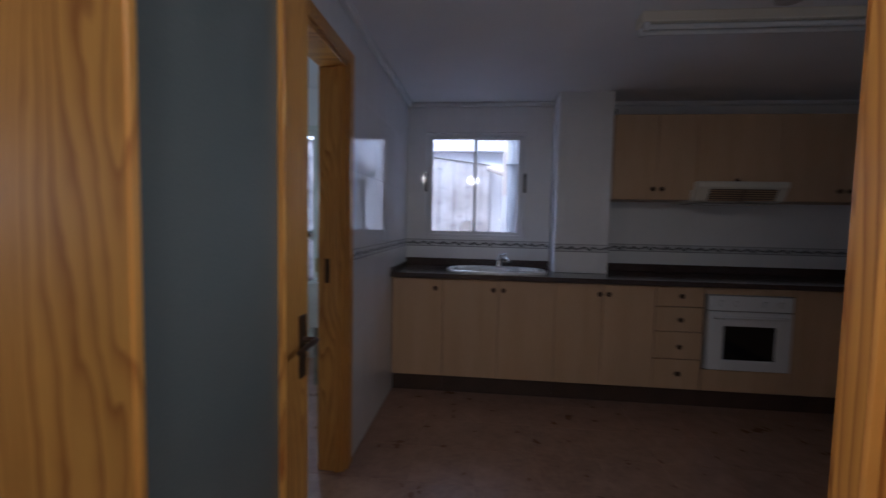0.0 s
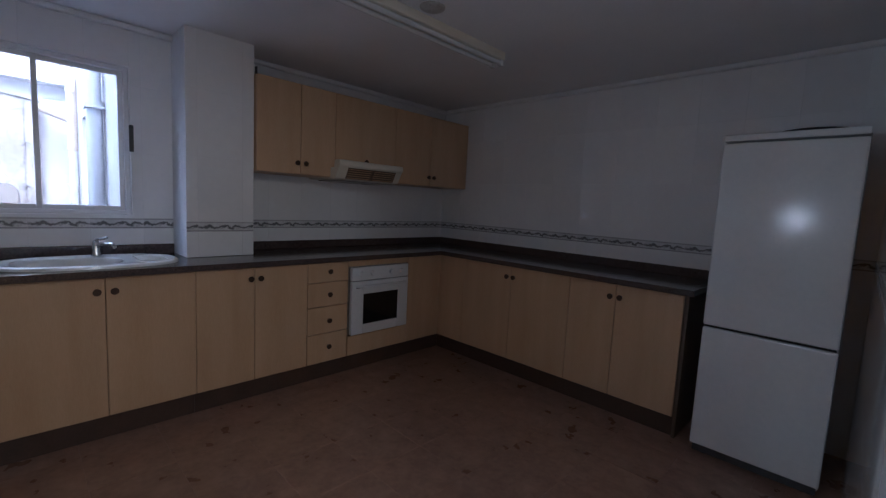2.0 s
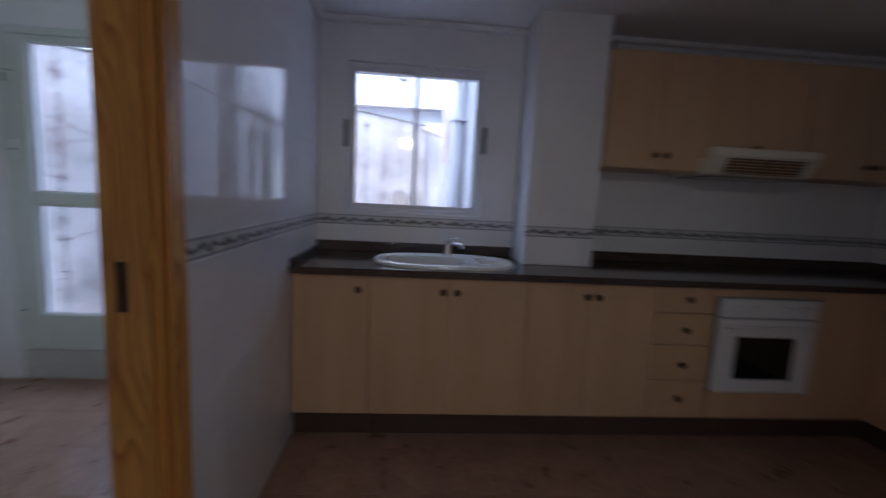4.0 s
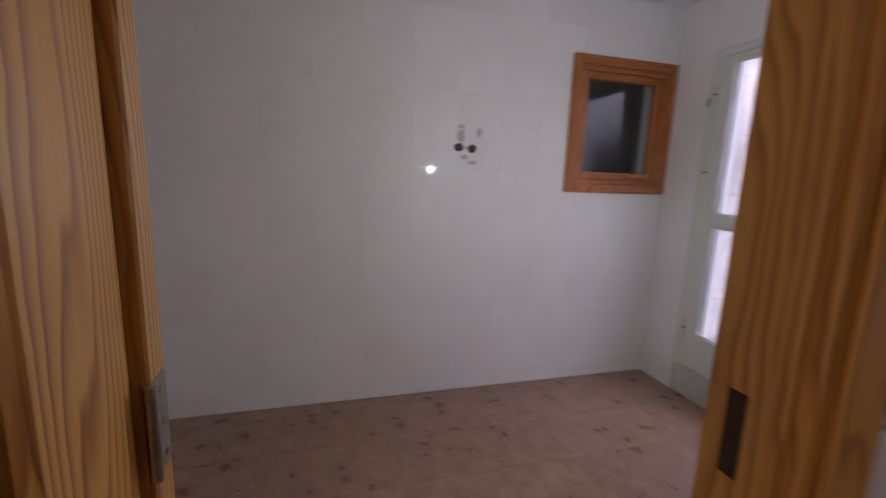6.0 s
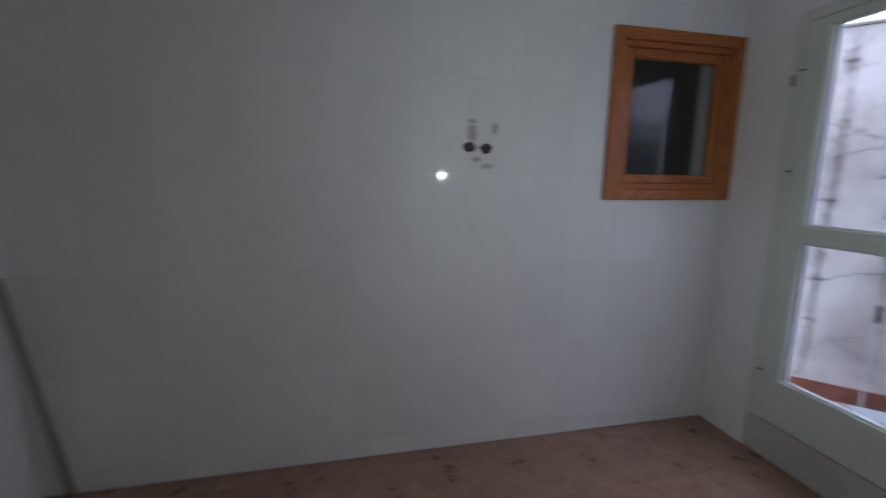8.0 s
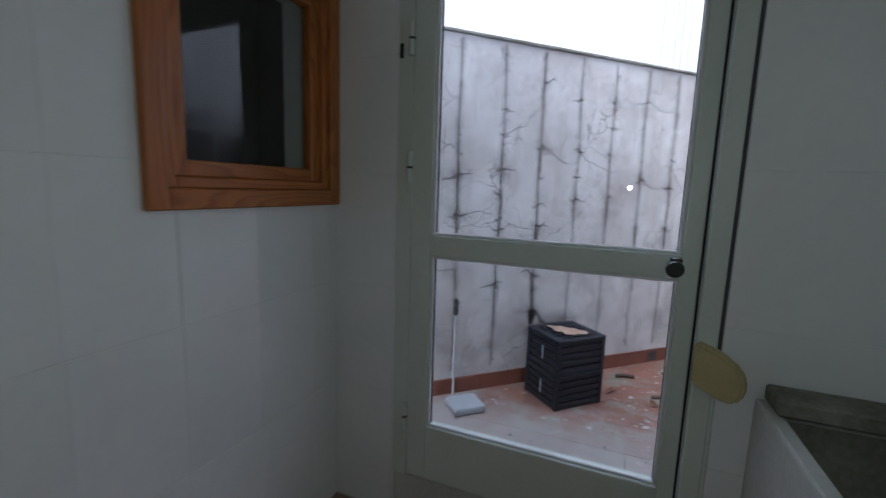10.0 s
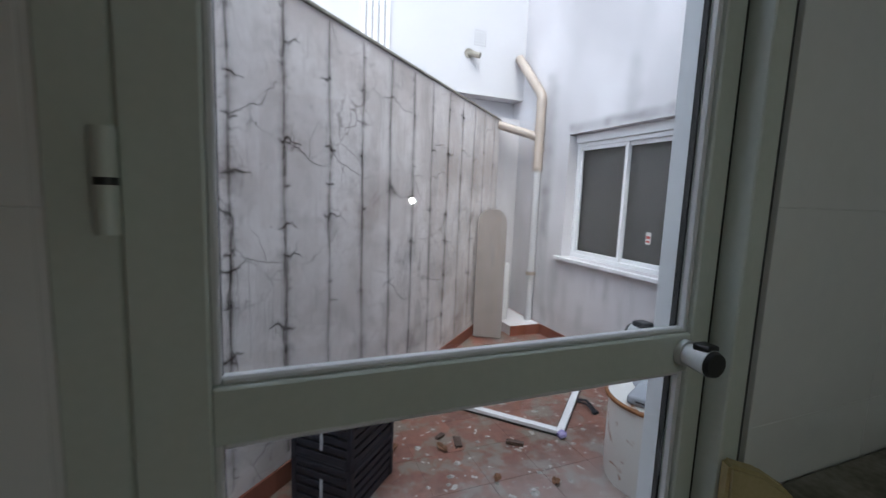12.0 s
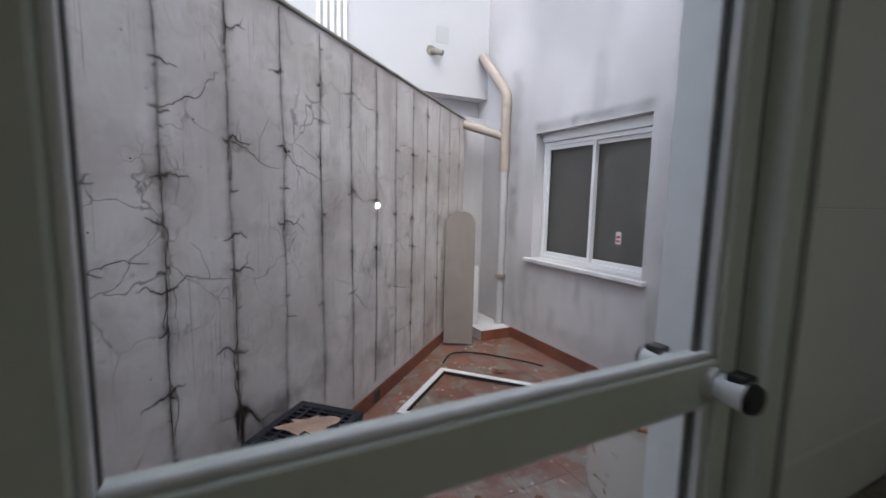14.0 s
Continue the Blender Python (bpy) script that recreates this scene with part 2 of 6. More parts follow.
M_GASKET = surf("dark_grey_gasket", (0.05, 0.05, 0.055), (0.09, 0.09, 0.1), 18, 0.7, 0.1, 90)
# White lacquer, with the torch's greenish cast put faintly into its base colour.
M_ALU = surf("white_lacquered_aluminium", (0.58, 0.63, 0.59), (0.68, 0.72, 0.68), 4, 0.32, 0.04, 60, rvar=0.08)
M_ALU_OUT = surf("white_weathered_aluminium", (0.66, 0.67, 0.69), (0.80, 0.80, 0.82), 5, 0.35, 0.06, 60)
M_GLASS = glass_mat("clear_window_glass")
M_FROST = surf("frosted_door_glass", (0.135, 0.165, 0.165), (0.175, 0.205, 0.205), 2, 0.25, 0.15, 140, rvar=0.05)
M_PINK = surf("pale_pink_blind", (0.62, 0.47, 0.47), (0.72, 0.57, 0.56), 1.5, 0.7, 0.06, 60)
M_FOAM = surf("yellowed_foam", (0.40, 0.33, 0.16), (0.54, 0.46, 0.26), 6, 0.9, 0.5, 120)
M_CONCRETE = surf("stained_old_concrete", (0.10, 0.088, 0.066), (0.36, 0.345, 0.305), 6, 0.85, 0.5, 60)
M_STONE = surf("worn_washbasin_stone", (0.42, 0.42, 0.40), (0.62, 0.62, 0.59), 5, 0.6, 0.3, 70)
M_STICK = surf("grey_weathered_wood", (0.16, 0.13, 0.11), (0.30, 0.25, 0.21), 8, 0.75, 0.3, 80, stretch=(3, 3, 0.4))
M_RENDER = surf("white_patio_render", (0.36, 0.35, 0.365), (0.65, 0.64, 0.67), 1.3, 0.9, 0.6, 60, stretch=(1, 1, 0.7), grit=0.26, depth=0.005)
M_UPPER = surf("clean_white_render", (0.46, 0.46, 0.485), (0.55, 0.55, 0.58), 1.0, 0.9, 0.4, 60)
M_MARBLE = surf("white_marble_sill", (0.55, 0.55, 0.57), (0.78, 0.78, 0.80), 7, 0.35, 0.1, 60)
M_SKIRT = surf("terracotta_skirting", (0.13, 0.042, 0.026), (0.24, 0.085, 0.055), 9, 0.5, 0.2, 60, per_piece=0.12)
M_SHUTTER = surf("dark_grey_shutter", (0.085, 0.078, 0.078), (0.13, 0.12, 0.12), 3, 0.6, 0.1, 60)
M_PVC = surf("beige_pvc_pipe", (0.28, 0.235, 0.20), (0.47, 0.405, 0.36), 5, 0.45, 0.1, 60, stretch=(1, 1, 0.4))
M_PVC_W = surf("dirty_white_pipe", (0.34, 0.34, 0.36), (0.56, 0.56, 0.58), 4, 0.5, 0.1, 60, stretch=(1, 1, 0.3))
M_CRATE = surf("dusty_black_crate_plastic", (0.004, 0.005, 0.010), (0.024, 0.027, 0.038), 22, 0.45, 0.2, 90, spec=0.25)
M_CARD = surf("torn_brown_cardboard", (0.24, 0.155, 0.11), (0.44, 0.31, 0.24), 12, 0.9, 0.3, 80)
M_GREY_PLASTIC = surf("grey_plastic", (0.30, 0.32, 0.35), (0.40, 0.42, 0.45), 5, 0.45, 0.1, 60)
M_DEBRIS = surf("pale_debris", (0.20, 0.19, 0.17), (0.52, 0.51, 0.48), 30, 0.9, 0.3, 90)
M_LEAF = surf("dead_brown_leaf", (0.10, 0.045, 0.02), (0.22, 0.11, 0.06), 20, 0.8, 0.3, 90)
M_BOARDCLOTH = surf("beige_board_cover", (0.20, 0.175, 0.165), (0.31, 0.275, 0.265), 5, 0.9, 0.3, 100)
M_CRACK = surf("crack_dirt", (0.022, 0.018, 0.016), (0.10, 0.082, 0.074), 20, 0.95, 0.2, 90)
# Dark colour of flat patches that stand in for the shade inside holes.
M_HOLE_SHADE = surf("dark_hole_shade", (0.03, 0.026, 0.024), (0.10, 0.09, 0.085), 25, 0.95, 0.4, 90)
M_SCUFF = surf("grey_adhesive_scuff", (0.36, 0.35, 0.34), (0.60, 0.59, 0.58), 25, 0.8, 0.2, 90)
M_VIOLET = surf("violet_plastic_film", (0.14, 0.11, 0.36), (0.55, 0.52, 0.75), 40, 0.2, 0.2, 90)
M_PAPER = surf("white_sticker_paper", (0.6, 0.6, 0.58), (0.75, 0.75, 0.72), 20, 0.8, 0.1, 90)
M_RED = surf("red_print", (0.45, 0.05, 0.04), (0.5, 0.08, 0.06), 20, 0.7, 0.1, 90)


def border_mat():
    """Glazed listel: white, with a dark wavy garland along its middle and a grey line at each edge."""
    m = surf("grey_figured_border_tile", (0.50, 0.51, 0.54), (0.76, 0.77, 0.79), 9, 0.15, 0.1, 50, per_piece=0.03)
    N, L = m.node_tree.nodes, m.node_tree.links
    b = N["Principled BSDF"]
    base = b.inputs["Base Color"].links[0].from_socket
    tc, sep = N.new("ShaderNodeTexCoord"), N.new("ShaderNodeSeparateXYZ")
    L.new(tc.outputs["Object"], sep.inputs[0])
    nz = N.new("ShaderNodeTexNoise")
    nz.inputs["Scale"].default_value, nz.inputs["Detail"].default_value = 38, 3
    L.new(tc.outputs["Object"], nz.inputs["Vector"])

    def op(kind, a, c, d=None):
        n = N.new("ShaderNodeMath")
        n.operation = kind
        for i, v in enumerate((a, c, d)):
            if isinstance(v, (int, float)):
                n.inputs[i].default_value = v
            elif v is not None:
                L.new(v, n.inputs[i])
        return n.outputs[0]

    def band(at, half, soft):
        r = N.new("ShaderNodeMapRange")
        r.inputs["From Min"].default_value, r.inputs["From Max"].default_value = half + soft, half
        L.new(op("ABSOLUTE", op("SUBTRACT", sep.outputs["Z"], at), 0), r.inputs["Value"])
        return r.outputs["Result"]

    wave = op("MULTIPLY_ADD", op("SINE", op("MULTIPLY", sep.outputs["X"], 71.7), 0), 0.0035, op("MULTIPLY_ADD", nz.outputs["Fac"], 0.05, -0.028))
    for fac, tint in ((op("MULTIPLY", band(wave, 0.003, 0.009), 0.85), (0.075, 0.075, 0.085)), (op("MULTIPLY", band(-0.026, 0.002, 0.003), 0.6), (0.12, 0.12, 0.135)), (op("MULTIPLY", band(0.026, 0.0015, 0.003), 0.5), (0.15, 0.15, 0.165))):
        mix = N.new("ShaderNodeMix")
        mix.data_type = "RGBA"
        mix.inputs["B"].default_value = (*tint, 1)
        L.new(fac, mix.inputs["Factor"])
        L.new(base, mix.inputs["A"])
        base = mix.outputs["Result"]
    L.new(base, b.inputs["Base Color"])
    return m


M_BORDER = border_mat()


def cracked_mat():
    """Old warm-grey lime render, trowelled, with paler worn areas and brownish blotches."""
    m = surf("cracked_grey_render", (0.47, 0.44, 0.43), (0.77, 0.735, 0.73), 2.6, 0.92, 0.85, 55, stretch=(1, 1, 0.75), grit=0.22, depth=0.005)
    N, L = m.node_tree.nodes, m.node_tree.links
    b = N["Principled BSDF"]
    base = b.inputs["Base Color"].links[0].from_socket
    tc = N.new("ShaderNodeTexCoord")
    for scale, lo, hi, most, tint in ((1.6, 0.45, 0.64, 0.6, (0.37, 0.315, 0.29)), (6.0, 0.50, 0.68, 0.5, (0.38, 0.345, 0.33)), (30.0, 0.58, 0.74, 0.5, (0.30, 0.27, 0.255)), (140.0, 0.62, 0.70, 0.55, (0.22, 0.195, 0.18)), (3.6, 0.60, 0.64, 0.25, (0.70, 0.675, 0.67))):
        n = N.new("ShaderNodeTexNoise")
        n.inputs["Scale"].default_value, n.inputs["Detail"].default_value, n.inputs["Roughness"].default_value = scale, 6, 0.6
        L.new(tc.outputs["Object"], n.inputs["Vector"])
        r = N.new("ShaderNodeMapRange")
        r.inputs["From Min"].default_value, r.inputs["From Max"].default_value, r.inputs["To Max"].default_value = lo, hi, most
        L.new(n.outputs["Fac"], r.inputs["Value"])
        mix = N.new("ShaderNodeMix")
        mix.data_type = "RGBA"
        mix.inputs["B"].default_value = (*tint, 1)
        L.new(r.outputs["Result"], mix.inputs["Factor"])
        L.new(base, mix.inputs["A"])
        base = mix.outputs["Result"]
    # hair-fine craquelure, broken up in patches
    warp = N.new("ShaderNodeTexNoise")
    warp.inputs["Scale"].default_value, warp.inputs["Detail"].default_value = 9, 4
    L.new(tc.outputs["Object"], warp.inputs["Vector"])
    bent = N.new("ShaderNodeMix")
    bent.data_type = "RGBA"
    bent.blend_type = "LINEAR_LIGHT"
    bent.inputs["Factor"].default_value = 0.05
    L.new(tc.outputs["Object"], bent.inputs["A"])
    L.new(warp.outputs["Color"], bent.inputs["B"])
    for cell, width, patch, lo, hi, most in ((4.2, 0.016, 2.3, 0.45, 0.60, 0.72), (10.0, 0.022, 3.1, 0.51, 0.65, 0.58)):
        vor = N.new("ShaderNodeTexVoronoi")
        vor.feature = "DISTANCE_TO_EDGE"
        vor.inputs["Scale"].default_value = cell
        L.new(bent.outputs["Result"], vor.inputs["Vector"])
        edge = N.new("ShaderNodeMapRange")
        edge.inputs["From Min"].default_value, edge.inputs["From Max"].default_value = width, 0.0
        L.new(vor.outputs["Distance"], edge.inputs["Value"])
        pn = N.new("ShaderNodeTexNoise")
        pn.inputs["Scale"].default_value, pn.inputs["Detail"].default_value = patch, 5
        L.new(tc.outputs["Object"], pn.inputs["Vector"])
        pr = N.new("ShaderNodeMapRange")
        pr.inputs["From Min"].default_value, pr.inputs["From Max"].default_value, pr.inputs["To Max"].default_value = lo, hi, most
        L.new(pn.outputs["Fac"], pr.inputs["Value"])
        mul = N.new("ShaderNodeMath")
        mul.operation = "MULTIPLY"
        L.new(edge.outputs["Result"], mul.inputs[0])
        L.new(pr.outputs["Result"], mul.inputs[1])
        mix = N.new("ShaderNodeMix")
        mix.data_type = "RGBA"
        mix.inputs["B"].default_value = (0.13, 0.105, 0.10, 1)
        L.new(mul.outputs[0], mix.inputs["Factor"])
        L.new(base, mix.inputs["A"])
        base = mix.outputs["Result"]
    L.new(base, b.inputs["Base Color"])
    return m


def grime_mat(name, tint, most):
    """Thin dirt film whose cover follows the mesh's own fade attribute, broken by noise."""
    m = bpy.data.materials.new(name)
    m.use_nodes = True
    N, L = m.node_tree.nodes, m.node_tree.links
    b = N["Principled BSDF"]
    b.inputs["Base Color"].default_value = (*tint, 1)
    b.inputs["Roughness"].default_value = 0.95
    at = N.new("ShaderNodeAttribute")
    at.attribute_name = "fade"
    tc = N.new("ShaderNodeTexCoord")
    n = N.new("ShaderNodeTexNoise")
    n.inputs["Scale"].default_value, n.inputs["Detail"].default_value, n.inputs["Roughness"].default_value = 9, 9, 0.68
    L.new(tc.outputs["Object"], n.inputs["Vector"])
    r = N.new("ShaderNodeMapRange")
    r.inputs["From Min"].default_value, r.inputs["From Max"].default_value = 0.30, 0.68
    r.inputs["To Min"].default_value, r.inputs["To Max"].default_value = 0.25, 1.15
    L.new(n.outputs["Fac"], r.inputs["Value"])
    sq = N.new("ShaderNodeMath")
    sq.operation = "POWER"
    L.new(at.outputs["Fac"], sq.inputs[0])
    sq.inputs[1].default_value = 1.3
    mul = N.new("ShaderNodeMath")
    mul.operation = "MULTIPLY"
    L.new(sq.outputs[0], mul.inputs[0])
    L.new(r.outputs["Result"], mul.inputs[1])
    m2 = N.new("ShaderNodeMath")
    m2.operation, m2.use_clamp = "MULTIPLY", True
    L.new(mul.outputs[0], m2.inputs[0])
    m2.inputs[1].default_value = most
    L.new(m2.outputs[0], b.inputs["Alpha"])
    return m


M_GRIME = grime_mat("crack_grime", (0.13, 0.105, 0.097), 1.0)
M_DAMP = grime_mat("damp_stain", (0.22, 0.205, 0.205), 0.5)
M_CRACKED = cracked_mat()


def patio_floor_mat():
    """Terracotta tile with worn greyish-green coating left in ragged patches."""
    m = surf("worn_terracotta_tile", (0.105, 0.050, 0.038), (0.29, 0.125, 0.090), 3, 0.38, 0.3, 30, per_piece=0.06, grit=0.4, depth=0.003)
    N, L = m.node_tree.nodes, m.node_tree.links
    b = N["Principled BSDF"]
    base = b.inputs["Base Color"].links[0].from_socket
    geo = N.new("ShaderNodeNewGeometry")
    n = N.new("ShaderNodeTexNoise")
    n.inputs["Scale"].default_value, n.inputs["Detail"].default_value, n.inputs["Roughness"].default_value = 4.5, 9, 0.68
    L.new(geo.outputs["Position"], n.inputs["Vector"])
    r = N.new("ShaderNodeMapRange")
    r.inputs["From Min"].default_value, r.inputs["From Max"].default_value = 0.495, 0.565
    L.new(n.outputs["Fac"], r.inputs["Value"])
    r.inputs["To Max"].default_value = 0.75
    mix = N.new("ShaderNodeMix")
    mix.data_type = "RGBA"
    mix.inputs["B"].default_value = (0.19, 0.185, 0.155, 1)
    L.new(r.outputs["Result"], mix.inputs["Factor"])
    L.new(base, mix.inputs["A"])
    n3 = N.new("ShaderNodeTexNoise")
    n3.inputs["Scale"].default_value, n3.inputs["Detail"].default_value = 16, 5
    L.new(geo.outputs["Position"], n3.inputs["Vector"])
    r3 = N.new("ShaderNodeMapRange")
    r3.inputs["From Min"].default_value, r3.inputs["From Max"].default_value = 0.635, 0.665
    L.new(n3.outputs["Fac"], r3.inputs["Value"])
    mix2 = N.new("ShaderNodeMix")
    mix2.data_type = "RGBA"
    mix2.inputs["B"].default_value = (0.44, 0.43, 0.40, 1)
    L.new(r3.outputs["Result"], mix2.inputs["Factor"])
    L.new(mix.outputs["Result"], mix2.inputs["A"])
    # chalky dust trodden about beside the threshold
    sep = N.new("ShaderNodeSeparateXYZ")
    L.new(geo.outputs["Position"], sep.inputs[0])
    wav = N.new("ShaderNodeMath")
    wav.operation = "MULTIPLY_ADD"
    L.new(n.outputs["Fac"], wav.inputs[0])
    wav.inputs[1].default_value = -0.9
    L.new(sep.outputs["Y"], wav.inputs[2])
    rd = N.new("ShaderNodeMapRange")
    rd.inputs["From Min"].default_value, rd.inputs["From Max"].default_value = 0.95, 0.40
    rd.inputs["To Min"].default_value, rd.inputs["To Max"].default_value = 0.0, 0.75
    L.new(wav.outputs[0], rd.inputs["Value"])
    mix3 = N.new("ShaderNodeMix")
    mix3.data_type = "RGBA"
    mix3.inputs["B"].default_value = (0.40, 0.375, 0.36, 1)
    L.new(rd.outputs["Result"], mix3.inputs["Factor"])
    L.new(mix2.outputs["Result"], mix3.inputs["A"])
    L.new(mix3.outputs["Result"], b.inputs["Base Color"])
    return m


M_PATIO_TILE = patio_floor_mat()


def rusty_mat():
    m = surf("rust_streaked_white_enamel", (0.66, 0.64, 0.60), (0.76, 0.75, 0.72), 4, 0.35, 0.15, 50)
    N, L = m.node_tree.nodes, m.node_tree.links
    b = N["Principled BSDF"]
    base = b.inputs["Base Color"].links[0].from_socket
    tc = N.new("ShaderNodeTexCoord")
    n = N.new("ShaderNodeTexNoise")
    n.inputs["Scale"].default_value, n.inputs["Detail"].default_value, n.inputs["Distortion"].default_value = 6, 7, 2.0
    L.new(tc.outputs["Object"], n.inputs["Vector"])
    r = N.new("ShaderNodeMapRange")
    r.inputs["From Min"].default_value, r.inputs["From Max"].default_value = 0.575, 0.66
    L.new(n.outputs["Fac"], r.inputs["Value"])
    mix = N.new("ShaderNodeMix")
    mix.data_type = "RGBA"
    mix.inputs["B"].default_value = (0.30, 0.13, 0.05, 1)
    L.new(r.outputs["Result"], mix.inputs["Factor"])
    L.new(base, mix.inputs["A"])
    L.new(mix.outputs["Result"], b.inputs["Base Color"])
    return m


M_RUSTY = rusty_mat()
M_RUST = surf("brown_rust", (0.16, 0.06, 0.02), (0.34, 0.16, 0.07), 14, 0.85, 0.4, 80)

# ---- structure ----
H = 2.27           # kitchen ceiling
HU = 2.42          # utility ceiling
EX = 3.70          # kitchen east wall
UW, US, UN = -2.08, -3.245, 0.05   # utility room west, south and north faces
T = 0.008          # tile thickness
G = 0.0012         # joint depth


def wall_with_holes(bm, axis, a0, a1, t0, t1, z0, z1, holes):
    """A wall along x (axis 0) or y (axis 1) from a0 to a1, thick from t0 to t1, with openings (a, b, lo, hi)."""
    cuts = sorted({a0, a1, *[v for h in holes for v in h[:2]]})
    for p, q in zip(cuts, cuts[1:]):
        mid = (p + q) / 2
        spans = [(z0, z1)]
        for h in holes:
            if h[0] < mid < h[1]:
                spans = [s for lo, hi in spans for s in ((lo, min(hi, h[2])), (max(lo, h[3]), hi)) if s[1] - s[0] > 1e-4]
        for lo, hi in spans:
            if axis == 0:
                box(bm, p, q, t0, t1, lo, hi)
            else:
                box(bm, t0, t1, p, q, lo, hi)
    return bm


def wall(name, axis, a0, a1, t0, t1, z0, z1, holes, material, label):
    return solid(name, wall_with_holes(bmesh.new(), axis, a0, a1, t0, t1, z0, z1, holes), material, label, "wall", "structure")


KWIN = (0.165, 0.995, 1.145, 2.03)      # kitchen window opening in the north wall
PDOOR = (-1.80, -0.655, 0.0, 2.10)       # patio door opening
WDOOR = (-2.355, -1.595, 0.0, 2.03)     # doorway between kitchen and utility room
EDOOR = (0.105, 0.975, 0.0, 2.06)         # doorway from the hall
WWIN = (-0.62, -0.01, 1.34, 2.01)       # small window, utility west wall
SWIN = (-1.62, -0.75, 1.15, 2.15)       # large window, utility south wall

w_kn = wall("wall_kitchen_north", 0, -0.06, EX + 0.2, G, 0.30, 0, 2.75, [KWIN], M_GROUT, "white tiled kitchen wall with a sliding window")
w_un = wall("wall_utility_north", 0, -2.30, -0.06, UN + G, 0.30, 0, 2.75, [PDOOR], M_GROUT, "white tiled utility wall with a glazed patio door")
w_pier = wall("wall_utility_pier", 0, -0.7385, -0.136, -0.012 + G, UN + G - 0.0005, 0, 2.419, [], M_GROUT, "white tiled pier beside the patio door")
w_ke = wall("wall_kitchen_east", 1, -3.41, G, EX + G, EX + 0.2, 0, 2.75, [], M_GROUT, "white tiled kitchen wall with a grey border")
w_ks = wall("wall_kitchen_south", 0, 0.0, EX + G, -3.41, -3.29 - G, 0, 2.75, [EDOOR], M_GROUT, "white tiled kitchen wall with the hall doorway")
w_kw = wall("wall_kitchen_west", 1, -3.41, G, -0.135 + G, -G, 0, 2.75, [WDOOR], M_GROUT, "white tiled partition with a doorway to the utility room")
w_uw = wall("wall_utility_west", 1, US - 0.2, UN + G, UW - 0.2, UW - G, 0, 2.75, [WWIN], M_GROUT, "plain white tiled utility wall with drill holes")
w_us = wall("wall_utility_south", 0, UW - G, -0.135 + G, US - 0.15, US - G, 0, 2.75, [SWIN], M_GROUT, "white tiled utility wall with a wooden window")
for n, ax, a0, a1, t0, t1 in (("wall_hall_west", 1, -5.0, -3.41, -0.75, -0.63), ("wall_hall_east", 1, -5.0, -3.41, 1.9, 2.02), ("wall_hall_south", 0, -0.75, 2.02, -5.12, -5.0)):
    wall(n, ax, a0, a1, t0, t1, 0, 2.75, [], M_HALL, "plain cream painted hall wall")
wall("wall_hall_north", 0, -0.63, 0.0, -3.55, -3.445, 0, 2.75, [], M_HALL, "plain cream painted hall wall")
solid("ceiling_kitchen", boxed(-0.02, EX + 0.02, -3.32, 0.02, H, H + 0.1), M_PLASTER, "white painted kitchen ceiling with patchy shade", "ceiling", "structure")
solid("ceiling_utility", boxed(UW - 0.02, -0.10, US - 0.02, UN + 0.02, HU, HU + 0.1), M_PLASTER, "white painted utility room ceiling", "ceiling", "structure")
solid("ceiling_hall", boxed(-0.75, 2.02, -5.1, -3.39, 2.45, 2.55), M_PLASTER, "white painted hall ceiling", "ceiling", "structure")
solid("roof_slab", boxed(-2.4, EX + 0.3, -5.2, 0.30, 2.76, 2.95), M_PLASTER, "flat roof slab over the rooms", "roof", "structure")
floor = solid("floor", boxed(UW - 0.1, EX + 0.1, -5.1, UN + 0.1, -0.12, -0.0012), M_FLOOR, "brown marbled tile floor with dust", "floor", "structure")

# cornice of the kitchen ceiling, a quarter hollow along each wall
cornice = bmesh.new()
for x0, x1, y0, y1 in ((0, EX, -0.045, 0.0), (0, EX, -3.29, -3.245), (0, 0.045, -3.245, -0.045), (EX - 0.045, EX, -3.245, -0.045)):
    box(cornice, x0, x1, y0, y1, H - 0.035, H - 0.001, 0.012, 2)
solid("cornice", cornice, M_PLASTER, "white plaster cornice round the kitchen ceiling", "trim", "structure")


# pillar beside the upper cabinets
def pillar():
    w = solid("pillar", boxed(1.215, 1.615, -0.30 + G, 0.004, 0.902, H - 0.001), M_GROUT, "white tiled pillar standing above the worktop", "pillar", "structure")
    return w


w_pil = pillar()


# ---- doors and windows ----
def lever(parent, x, y, z, side, along, reach):
    """A lever handle on a long plate, on a leaf whose face looks to side (+1 or -1) in local y."""
    p = part("handle_plate", boxed(x - 0.02, x + 0.02, y, y + side * 0.006, z - 0.11, z + 0.07, 0.002), M_KNOB, parent, "dark bronze handle plate", local=True)
    bm = rod((x, y, z), (x, y + side * 0.045, z), 0.008)
    tube(bm, [(x, y + side * 0.045, z), (x + along * reach * 0.5, y + side * 0.05, z + 0.003), (x + along * reach, y + side * 0.045, z - 0.006)], 0.008)
    part("lever", bm, M_KNOB, p, local=True, smooth=True)


